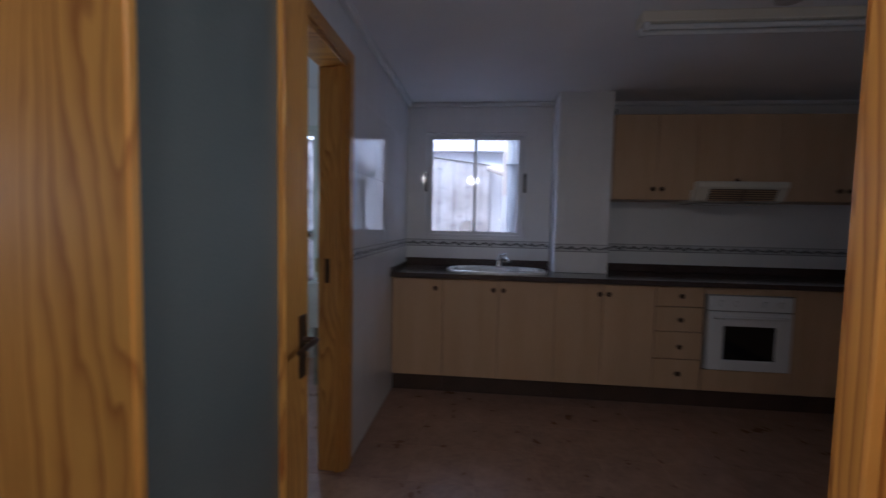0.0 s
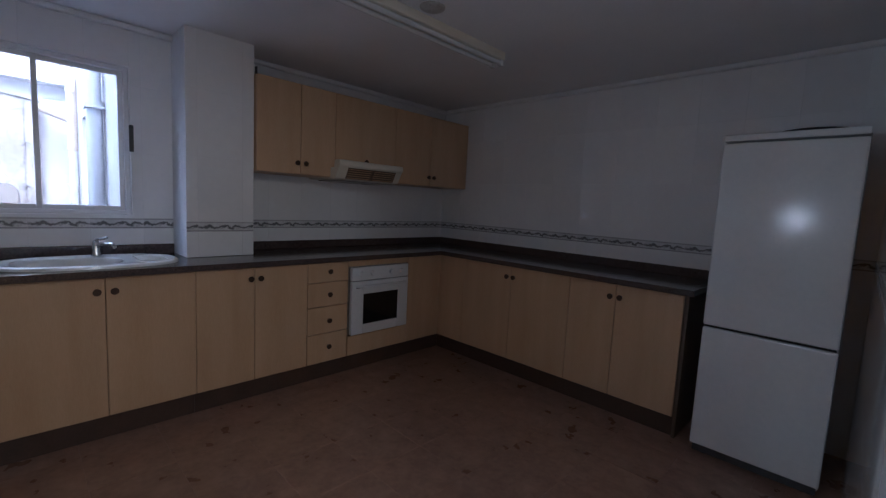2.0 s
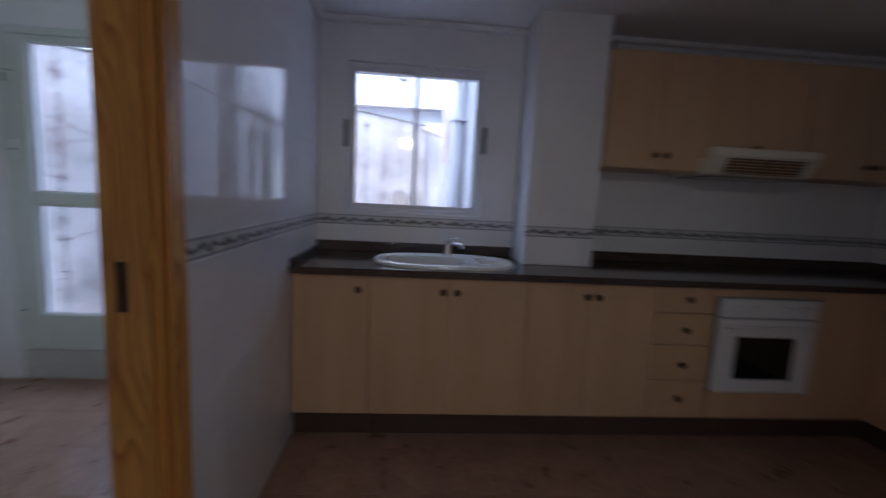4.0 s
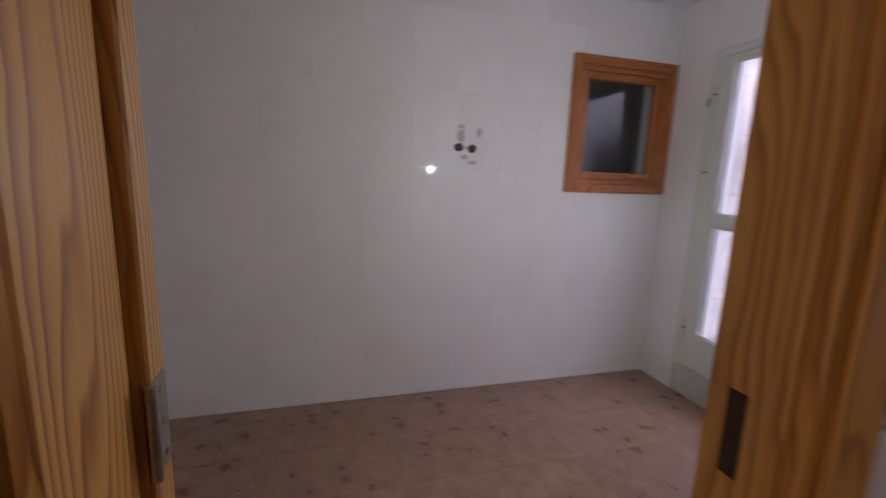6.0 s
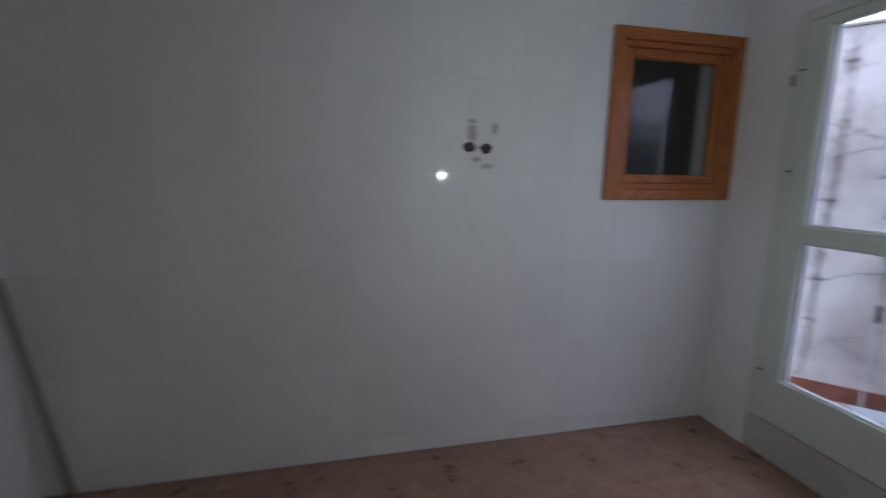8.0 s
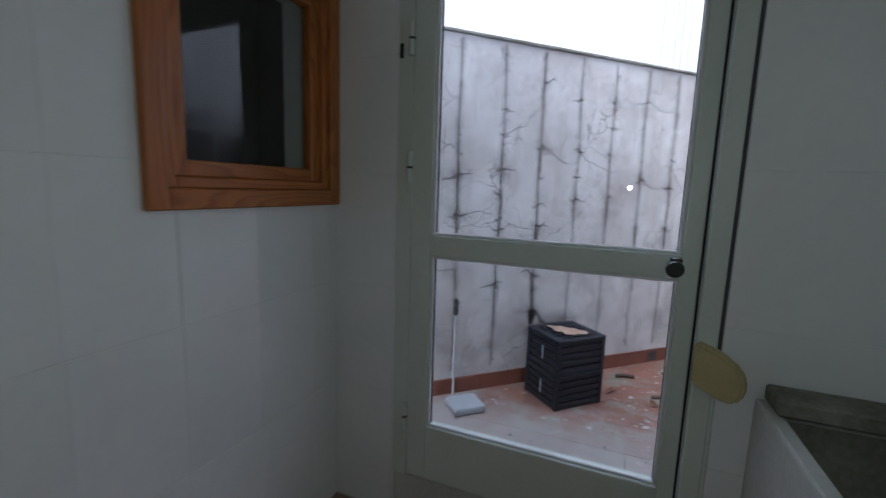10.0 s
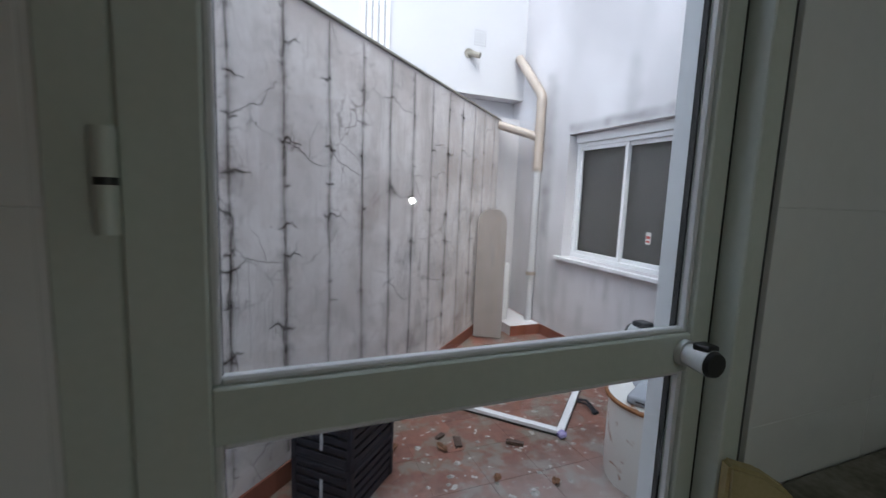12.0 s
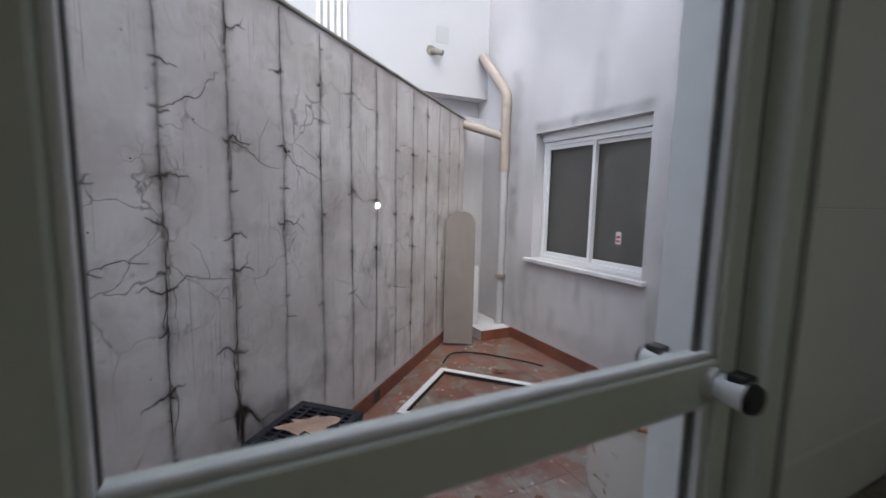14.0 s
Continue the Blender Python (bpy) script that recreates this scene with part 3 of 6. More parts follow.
def entry_door():
    ob = thing("door_entry", (0.158, -3.255, 0), "open honey pine kitchen door with a frosted glass pane", "door", turn=89.3)
    ob["kind"] = "structure"
    w, th, top = 0.81, 0.036, 2.02
    g0, g1 = 0.198, 0.672
    part("hinge_stile", boxed(0.0, g0, 0, th, 0.01, top, 0.003), M_PINE, ob, local=True)
    part("lock_stile", boxed(g1, w, 0, th, 0.01, top, 0.003), M_PINE, ob, local=True)
    part("bottom_rail", boxed(g0, g1, 0, th, 0.01, 0.22, 0.003), M_PINE_H, ob, local=True)
    part("top_rail", boxed(g0, g1, 0, th, top - 0.12, top, 0.003), M_PINE_H, ob, local=True)
    part("glass_pane", boxed(g0 - 0.01, g1 + 0.01, 0.014, 0.020, 0.2, top - 0.1), M_FROST, ob, "frosted grey-green glass", local=True)
    for x in (g0, g1):
        for s, y in ((-1, 0.0), (1, th)):
            x0, x1 = (x - 0.004, x + 0.014) if x == g0 else (x - 0.014, x + 0.004)
            part("bead", boxed(x0, x1, y - 0.006 if s < 0 else y - 0.016, y + 0.016 if s < 0 else y + 0.006, 0.2, top - 0.1, 0.004, 2), M_PINE, ob, local=True)
    for y, side in ((th, 1), (0.0, -1)):
        lever(ob, w - 0.045, y, 0.93, side, -1, 0.11)
    return ob


entry_door()


def door_lining(name, axis, a0, a1, t0, t1, top, mat, mat_h, label):
    ob = thing(name, ((a0 + a1) / 2, (t0 + t1) / 2, 0) if axis == 0 else ((t0 + t1) / 2, (a0 + a1) / 2, 0), label, "door frame")
    ob["kind"] = "structure"
    th = 0.03

    def bx(p, q, u, v, lo, hi, nm, m, bev=0.003):
        part(nm, boxed(*((p, q, u, v) if axis == 0 else (u, v, p, q)), lo, hi, bev), m, ob)

    bx(a0, a0 + th, t0, t1, 0, top - th, "jamb", mat)
    bx(a1 - th, a1, t0, t1, 0, top - th, "jamb", mat)
    bx(a0, a1, t0, t1, top - th + 0.001, top, "head", mat_h)
    for p, q in ((a0 + th + 0.0005, a0 + th + 0.012), (a1 - th - 0.012, a1 - th - 0.0005))[axis:]:
        bx(p, q, t1 - 0.045, t1 - 0.02, 0, top - th, "stop", mat, 0.002)
    for u, v in ((t0 - 0.009, t0 - 0.0005), (t1 + 0.0005, t1 + 0.014)):
        bx(a0 - 0.062, a0 + 0.012, u, v, 0, top + 0.055, "architrave", mat, 0.005)
        bx(a1 - 0.012, a1 + 0.062, u, v, 0, top + 0.055, "architrave", mat, 0.005)
        bx(a0 + 0.0125, a1 - 0.0125, u, v, top - 0.012, top + 0.055, "architrave", mat_h, 0.005)
    return ob


door_lining("door_frame_entry", 0, EDOOR[0], EDOOR[1], -3.425, -3.29, EDOOR[3], M_PINE, M_PINE_H, "honey pine door frame of the kitchen doorway")
lin = door_lining("door_frame_utility", 1, WDOOR[0], WDOOR[1], -0.135, 0.0, WDOOR[3], M_PINE, M_PINE_H, "varnished pine door frame of the utility doorway")
part("strike_plate", boxed(-0.10, -0.075, WDOOR[1] - 0.0325, WDOOR[1] - 0.0302, 0.96, 1.08), M_KNOB, lin, "dark bronze strike plate")


def utility_door():
    ob = thing("door_utility", (-0.145, WDOOR[0] + 0.042, 0), "plain honey pine door folded back against the tiles", "door", turn=-90)
    ob["kind"] = "structure"
    part("leaf", boxed(0.0, 0.70, -0.042, 0.0, 0.008, 1.99, 0.003), M_PINE, ob, local=True)
    for z in (0.3, 1.085, 1.75):
        hg = part("hinge", rod((-0.002, 0.007, z - 0.05), (-0.002, 0.007, z + 0.05), 0.006), M_STEEL, ob, "tarnished steel butt hinge", local=True)
        hl = part("hinge_leaf", boxed(-0.0025, -0.0004, -0.034, 0.002, z - 0.05, z + 0.05), M_STEEL, hg, local=True)
        for dz in (-0.035, 0.0, 0.035):
            cyl_b = rod((-0.0040, -0.018, z + dz), (-0.0024, -0.018, z + dz), 0.004, n=10)
            part("screw", cyl_b, M_CHROME, hg, local=True)
    lever(ob, 0.64, -0.042, 1.0, -1, -1, 0.11)
    return ob


utility_door()


def sliding_window(name, place, turn, w, h, label, glass, sill=None, deep=0.06, slim=0.035):
    """Two-leaf sliding aluminium window, lower left corner of its frame at place, width along local x, outside is +y."""
    ob = thing(name, place, label, "window", turn=turn)
    ob["kind"] = "structure"
    f = slim
    fr = boxed(0, f, 0, deep, 0, h, 0.003)
    box(fr, w - f, w, 0, deep, 0, h, 0.003)
    box(fr, f, w - f, 0, deep, 0, f, 0.003)
    box(fr, f, w - f, 0, deep, h - f, h, 0.003)
    part("window_frame", fr, M_ALU_OUT, ob, local=True)
    s = slim * 0.95
    for i, (a, b) in enumerate(((f, w / 2 + s / 2), (w / 2 - s / 2, w - f))):
        y0 = 0.010 + 0.022 * i
        sh = boxed(a, a + s, y0, y0 + 0.020, f, h - f, 0.002)
        box(sh, b - s, b, y0, y0 + 0.020, f, h - f, 0.002)
        box(sh, a + s, b - s, y0, y0 + 0.020, f, f + s, 0.002)
        box(sh, a + s, b - s, y0, y0 + 0.020, h - f - s, h - f, 0.002)
        sash = part("sash", sh, M_ALU_OUT, ob, local=True)
        gl = part("pane", boxed(a + s - 0.004, b - s + 0.004, y0 + 0.008, y0 + 0.012, f + s - 0.004, h - f - s + 0.004), glass, sash, local=True)
        gl.visible_shadow = False
    return ob


kw = sliding_window("window_kitchen", (KWIN[0] - 0.01 + 0.01, 0.03, KWIN[2]), 0, KWIN[1] - KWIN[0], KWIN[3] - KWIN[2], "white sliding aluminium window with two clear panes", M_GLASS, slim=0.026)
for x in (KWIN[0] - 0.012, KWIN[1] - 0.008):
    part("strap_guide", boxed(x, x + 0.022, -0.012, 0.0, 1.53, 1.69, 0.003), M_BLACK, kw, "black plastic guide")
part("sill", boxed(KWIN[0] + 0.001, KWIN[1] - 0.001, 0.091, 0.32, KWIN[2] + 0.0005, KWIN[2] + 0.02), M_MARBLE, kw)


def wooden_window(name, axis, at_, a0, a1, z0, z1, label, inner=0.13, depth_sign=-1, steps=None, upright=None, cross=None):
    """Stained wooden window set in an opening of a tiled wall; the frame lies proud of the tiles and steps inwards."""
    ob = thing(name, (at_, (a0 + a1) / 2, z0) if axis == 1 else ((a0 + a1) / 2, at_, z0), label, "window")
    ob["kind"] = "structure"

    def bx(p, q, u, v, lo, hi, nm, m, bev=0.004, parent=ob):
        u, v = sorted((at_ + u, at_ + v))
        return part(nm, boxed(*((p, q, u, v) if axis == 0 else (u, v, p, q)), lo, hi, bev), m, parent)

    upright, cross = upright or M_DARKPINE, cross or M_DARKPINE_X
    s = depth_sign
    steps = steps or ((0.0, 0.055, 0.022, -0.03), (0.055, 0.085, 0.008, -0.03), (0.085, inner, -0.01, -0.05))
    for k, (i0, i1, front, back) in enumerate(steps):
        nm = ("architrave", "lining", "sash")[k]
        f, g = -s * front, -s * back
        bx(a0 + i0, a0 + i1, f, g, z0 + i0, z1 - i0, nm, upright)
        bx(a1 - i1, a1 - i0, f, g, z0 + i0, z1 - i0, nm, upright)
        bx(a0 + i1, a1 - i1, f, g, z0 + i0, z0 + i1, nm, cross)
        bx(a0 + i1, a1 - i1, f, g, z1 - i1, z1 - i0, nm, cross)
    return ob, bx


ww, bx = wooden_window("window_small", 1, UW, -0.70, UN - 0.002, 1.262, 2.08, "small amber pine window with a dark pane in the tiled wall", upright=M_AMBER, cross=M_AMBER_H)
bx(-0.70 + 0.125, UN - 0.127, -0.028, -0.033, 1.262 + 0.125, 2.08 - 0.125, "pane", M_GLASS, 0)
# box added behind the small window; its dark grey stands in for an unlit room
solid("dark_box_back", boxed(UW - 0.62, UW - 0.60, -0.9, 0.26, 1.0, 2.4), M_SHUTTER, "dark grey back sheet behind the small window", "wall", "structure")
for n, a in (("dark_box_floor", (UW - 0.60, UW - 0.2, -0.9, 0.26, 1.0, 1.02)), ("dark_box_top", (UW - 0.60, UW - 0.2, -0.9, 0.26, 2.38, 2.4)), ("dark_box_side", (UW - 0.60, UW - 0.2, -0.92, -0.9, 1.0, 2.4)), ("dark_box_end", (UW - 0.60, UW - 0.2, 0.26, 0.28, 1.0, 2.4))):
    solid(n, boxed(*a), M_SHUTTER, "dark grey sheet behind the small window", "wall", "structure")

sw, bx = wooden_window("window_large", 0, US, -1.69, -0.68, 1.075, 2.20, "large reddish pine window with a closed pale pink blind", steps=((0.0, 0.07, 0.02, -0.085), (0.07, 0.105, 0.014, -0.085)))
bx(-1.69 + 0.1, -0.68 - 0.1, -0.068, -0.08, 1.175, 2.10, "blind", M_PINK, 0)


def patio_door():
    ob = thing("door_patio", (-1.235, 0.06, 0), "closed white aluminium patio door with two clear panes", "door")
    ob["kind"] = "structure"
    y0, y1 = 0.045, 0.105
    part("jamb", boxed(-1.806, -1.742, y0, y1, 0.19, 2.098, 0.003), M_ALU, ob)
    part("jamb", boxed(-0.800, -0.7475, -0.004, y1, 0.19, 2.098, 0.003), M_ALU, ob)
    part("jamb", boxed(-0.747, -0.656, 0.053, y1, 0.19, 2.098, 0.003), M_ALU, ob)
    part("joint_filler", boxed(-0.7472, -0.7388, -0.002, 0.052, 0.0, 0.858), M_ALU, ob)
    part("head", boxed(-1.742, -0.800, y0, y1, 2.056, 2.098, 0.003), M_ALU, ob)
    th = boxed(-1.799, -0.657, y0 + 0.012, 0.30, 0.0, 0.189, 0.004)
    part("threshold", th, M_STONE, ob, "raised pale stone threshold")
    la, lb = y0 - 0.004, y1 - 0.012
    lf = part("hinge_stile", boxed(-1.740, -1.660, la, lb, 0.20, 2.052, 0.003), M_ALU, ob)
    part("lock_stile", boxed(-0.855, -0.806, la, lb, 0.20, 2.052, 0.003), M_ALU, ob)
    part("bottom_rail", boxed(-1.660, -0.855, la, lb, 0.20, 0.422, 0.003), M_ALU, ob)
    part("top_rail", boxed(-1.660, -0.855, la, lb, 2.016, 2.052, 0.003), M_ALU, ob)
    part("middle_rail", boxed(-1.660, -0.855, la, lb, 1.093, 1.168, 0.003), M_ALU, ob)
    for lo, hi in ((0.422, 1.093), (1.168, 2.016)):
        p = part("pane", boxed(-1.664, -0.851, 0.066, 0.070, lo - 0.004, hi + 0.004), M_GLASS, ob)
        p.visible_shadow = False
        for q in ((-1.6605, -1.650, lo, hi), (-0.865, -0.8545, lo, hi), (-1.650, -0.865, lo - 0.0005, lo + 0.010), (-1.650, -0.865, hi - 0.010, hi + 0.0005)):
            part("glazing_bead", boxed(q[0], q[1], 0.050, 0.0655, q[2], q[3], 0.003), M_ALU_OUT, ob)
        for u in (-0.8655, -1.655):
            part("seal", boxed(u, u + 0.0048, 0.0708, 0.082, lo + 0.002, hi - 0.002), M_RUBBER, ob, "black rubber seal")
    part("closing_seal", boxed(-0.8055, -0.8005, y0 - 0.002, y0 + 0.02, 0.2, 2.05), M_RUBBER, ob, "black closing gap")
    for z in (0.45, 1.41, 1.85):
        h = part("hinge", rod((-1.748, y0 - 0.012, z + 0.004), (-1.748, y0 - 0.012, z + 0.055), 0.011), M_ALU, ob, smooth=True)
        part("hinge_lower", rod((-1.748, y0 - 0.012, z - 0.055), (-1.748, y0 - 0.012, z - 0.004), 0.011), M_ALU, h, smooth=True)
        part("hinge_ring", rod((-1.748, y0 - 0.012, z - 0.004), (-1.748, y0 - 0.012, z + 0.004), 0.0112), M_BLACK, h, "black hinge washer", smooth=True)
    for s, y in ((-1, y0 - 0.004), (1, y1 - 0.012)):
        kb = bmesh.new()
        cyl(kb, (-0.872, y, 1.133), (-0.872, y + s * 0.012, 1.133), 0.026)
        cyl(kb, (-0.872, y + s * 0.012, 1.133), (-0.877, y + s * 0.062, 1.133), 0.021, 0.025)
        k = part("knob", kb, M_WHITE_ENAMEL, ob, "white plastic knob", smooth=True)
        part("knob_cap", rod((-0.877, y + s * 0.062, 1.133), (-0.8775, y + s * 0.070, 1.133), 0.0245, 0.021), M_BLACK, k, "black knob cap", smooth=True)
        part("thumb_latch", boxed(-0.889, -0.859, y + s * 0.028, y + s * 0.06, 1.150, 1.164, 0.004, 2), M_BLACK, k, "black thumb latch")
    # The strip's dark colour stands for the gap's shade and its grime.
    part("gap_strip", boxed(-0.7470, -0.7390, -0.001, 0.052, 0.86, 2.10), M_GASKET, ob, "dark strip for the shaded, grimy gap beside the tiled pier")
    part("lock_keep", boxed(-1.800, -1.785, y0 - 0.006, y0 - 0.0005, 1.79, 1.84, 0.002), M_BLACK, ob, "black lock keep")
    return ob


patio_door()



def bulb_holder(name, x, y, z, label):
    ob = thing(name, (x, y, z), label, "ceiling light")
    part("rose", lathe(bmesh.new(), [(0, 0), (0.045, 0), (0.042, -0.016), (0.02, -0.024), (0, -0.024)], (x, y, z), 20), M_WHITE_ENAMEL, ob, smooth=True)
    part("socket", rod((x, y, z - 0.024), (x, y, z - 0.075), 0.019), M_WHITE_ENAMEL, ob, smooth=True)


# Holder made up to go with the hall fill lamp.
bulb_holder("added_holder", 0.42, -4.2, 2.45, "added bulb holder for the unseen hall fill lamp")

# ---- kitchen ----
FY = -0.57         # front of the back run
FX = 3.15          # front of the side run


def knob_at(parent, x, y, z, dx, dy):
    bm = rod((x, y, z), (x + dx * 0.014, y + dy * 0.014, z), 0.007, 0.006)
    cyl(bm, (x + dx * 0.014, y + dy * 0.014, z), (x + dx * 0.026, y + dy * 0.026, z), 0.015, 0.018)
    part("knob", bm, M_KNOB, parent, "dark bronze knob", smooth=True)


def base_unit(x0, x1, doors, knobs, label, group="fitted base cabinets"):
    """A unit of the back run. doors: their x limits; knobs: x of the knob of each door."""
    ob = thing("base_cabinet", ((x0 + x1) / 2, -0.3, 0), label, "cabinet", group)
    part("body", boxed(x0 + 0.002, x1 - 0.002, FY + 0.022, -0.03, 0.132, 0.862), M_CARCASS, ob)
    part("plinth", boxed(x0 + 0.001, x1 - 0.001, FY + 0.05, FY + 0.07, 0.0, 0.131), M_PLINTH, ob)
    for (a, b), k in zip(doors, knobs):
        d = part("door", boxed(a + 0.0012, b - 0.0012, FY, FY + 0.019, 0.134, 0.858, 0.003), M_BEECH, ob)
        knob_at(d, k, FY, 0.79, 0, -1)
    return ob


base_unit(0.004, 0.385, [(0.004, 0.385)], [0.33], "beech laminate base cabinet with one door under the worktop")
base_unit(0.385, 1.19, [(0.385, 0.785), (0.785, 1.19)], [0.75, 0.82], "beech laminate sink cabinet with two doors")
base_unit(1.19, 1.875, [(1.19, 1.52), (1.52, 1.875)], [1.49, 1.55], "beech laminate base cabinet with two doors")


def drawer_unit(x0, x1):
    ob = thing("drawer_cabinet", ((x0 + x1) / 2, -0.3, 0), "beech laminate cabinet with four drawers beside the oven", "cabinet", "fitted base cabinets")
    part("body", boxed(x0 + 0.002, x1 - 0.002, FY + 0.022, -0.03, 0.132, 0.862), M_CARCASS, ob)
    part("plinth", boxed(x0 + 0.001, x1 - 0.001, FY + 0.05, FY + 0.07, 0.0, 0.131), M_PLINTH, ob)
    for lo, hi, k in ((0.134, 0.345, 0.25), (0.349, 0.54, 0.44), (0.544, 0.715, 0.63), (0.719, 0.858, 0.795)):
        d = part("drawer", boxed(x0 + 0.002, x1 - 0.002, FY, FY + 0.019, lo, hi, 0.003), M_BEECH, ob)
        knob_at(d, (x0 + x1) / 2, FY, k, 0, -1)


drawer_unit(1.875, 2.20)


def oven():
    x0, x1 = 2.20, 2.78
    ob = thing("oven_housing", ((x0 + x1) / 2, -0.3, 0), "beech laminate housing below and around the oven", "cabinet", "fitted base cabinets")
    part("body", boxed(x0 + 0.002, x1 - 0.002, FY + 0.024, -0.03, 0.132, 0.285), M_CARCASS, ob)
    part("plinth", boxed(x0 + 0.001, x1 - 0.001, FY + 0.05, FY + 0.07, 0.0, 0.131), M_PLINTH, ob)
    part("front_panel", boxed(x0 + 0.002, x1 - 0.002, FY, FY + 0.019, 0.134, 0.283, 0.003), M_BEECH, ob)
    part("top_rail", boxed(x0 + 0.002, x1 - 0.002, FY + 0.006, FY + 0.019, 0.815, 0.862), M_BEECH, ob)
    ov = thing("oven", ((x0 + x1) / 2, -0.3, 0.287), "white built-in oven with a black glass window", "oven")
    part("body", boxed(x0 + 0.012, x1 - 0.012, FY + 0.02, -0.05, 0.287, 0.812), M_STEEL, ov)
    door = boxed(2.222, 2.325, FY - 0.02, FY + 0.018, 0.292, 0.70, 0.004)
    box(door, 2.66, 2.762, FY - 0.02, FY + 0.018, 0.292, 0.70, 0.004)
    box(door, 2.325, 2.66, FY - 0.02, FY + 0.018, 0.292, 0.365, 0.004)
    box(door, 2.325, 2.66, FY - 0.02, FY + 0.018, 0.60, 0.70, 0.004)
    d = part("door", door, M_WHITE_ENAMEL, ov)
    part("window", boxed(2.323, 2.662, FY - 0.012, FY - 0.004, 0.363, 0.602), M_BLACK_GLASS, d, "black glass window")
    part("handle", tube(bmesh.new(), [(2.26, FY - 0.018, 0.66), (2.27, FY - 0.05, 0.665), (2.36, FY - 0.055, 0.667), (2.62, FY - 0.055, 0.667), (2.71, FY - 0.05, 0.665), (2.72, FY - 0.018, 0.66)], 0.009), M_WHITE_ENAMEL, d, smooth=True)
    c = part("control_panel", boxed(2.222, 2.762, FY - 0.018, FY + 0.018, 0.706, 0.808, 0.004), M_WHITE_ENAMEL, ov)
    for x in (2.30, 2.40, 2.58, 2.68):
        part("dial", rod((x, FY - 0.018, 0.757), (x, FY - 0.04, 0.757), 0.02, 0.017), M_WHITE_ENAMEL, c, smooth=True)
    part("badge", boxed(2.255, 2.32, FY - 0.0225, FY - 0.0205, 0.648, 0.66), M_BLACK, d, "dark badge")


oven()


def corner_filler():
    ob = thing("corner_cabinet", (2.97, -0.3, 0), "beech laminate corner filler between the cabinet runs", "cabinet", "fitted base cabinets")
    part("panel", boxed(2.782, FX + 0.019, FY, FY + 0.019, 0.134, 0.858, 0.003), M_BEECH, ob)
    part("side_panel", boxed(FX, FX + 0.019, -0.86, FY - 0.001, 0.134, 0.858, 0.003), M_BEECH, ob)
    part("body", boxed(2.784, EX - 0.03, FY + 0.022, -0.03, 0.132, 0.862), M_CARCASS, ob)
    part("plinth", boxed(2.782, FX + 0.05, FY + 0.05, FY + 0.07, 0.0, 0.131), M_PLINTH, ob)
    part("plinth", boxed(FX + 0.051, FX + 0.07, -0.86, FY + 0.05, 0.0, 0.131), M_PLINTH, ob)


corner_filler()


def side_unit(y0, y1, doors, knobs, label, end=False):
    ob = thing("base_cabinet", (3.4, (y0 + y1) / 2, 0), label, "cabinet", "fitted base cabinets")
    part("body", boxed(FX + 0.022, EX - 0.03, y1 + 0.002, y0 - 0.002, 0.132, 0.862), M_CARCASS, ob)
    part("plinth", boxed(FX + 0.05, FX + 0.07, y1 + 0.001, y0 - 0.001, 0.0, 0.131), M_PLINTH, ob)
    for (a, b), k in zip(doors, knobs):
        d = part("door", boxed(FX, FX + 0.019, b + 0.002, a - 0.002, 0.134, 0.858, 0.003), M_BEECH, ob)
        knob_at(d, FX, k, 0.78, -1, 0)
    if end:
        part("end_panel", boxed(FX + 0.022, EX - 0.02, y1 - 0.018, y1 + 0.001, 0.0, 0.862, 0.002), M_CARCASS, ob, "dark end panel")
    return ob


side_unit(-0.86, -1.835, [(-0.86, -1.345), (-1.345, -1.835)], [-1.315, -1.375], "beech laminate base cabinet with two wide doors")
side_unit(-1.835, -2.545, [(-1.835, -2.155), (-2.155, -2.545)], [-2.125, -2.187], "beech laminate base cabinet next to the fridge", end=True)


def worktop():
    ob = thing("worktop", (1.8, -0.3, 0.866), "dark brown granite L-shaped worktop with an upstand", "worktop")
    x0, x1, y0, y1 = 0.42, 0.94, -0.50, -0.16     # hole below the sink bowl
    part("slab", boxed(0.002, x0, -0.62, -0.001, 0.866, 0.9), M_GRANITE, ob)
    part("slab", boxed(x1, EX - 0.001, -0.62, -0.001, 0.866, 0.9), M_GRANITE, ob)
    part("front_strip", boxed(x0, x1, -0.62, y0, 0.866, 0.9), M_GRANITE, ob)
    part("back_strip", boxed(x0, x1, y1, -0.001, 0.866, 0.9), M_GRANITE, ob)
    part("side_slab", boxed(FX - 0.05, EX - 0.001, -2.60, -0.6205, 0.866, 0.9, 0.003), M_GRANITE, ob)
    up = boxed(0.002, 1.214, -0.022, -0.001, 0.9005, 0.962, 0.003)
    box(up, 1.616, EX - 0.001, -0.022, -0.001, 0.9005, 0.962, 0.003)
    box(up, EX - 0.022, EX - 0.001, -2.60, -0.0225, 0.9005, 0.962, 0.003)
    box(up, 0.002, 0.02, -0.60, -0.0225, 0.9005, 0.935, 0.003)
    part("upstand", up, M_GRANITE, ob)


worktop()


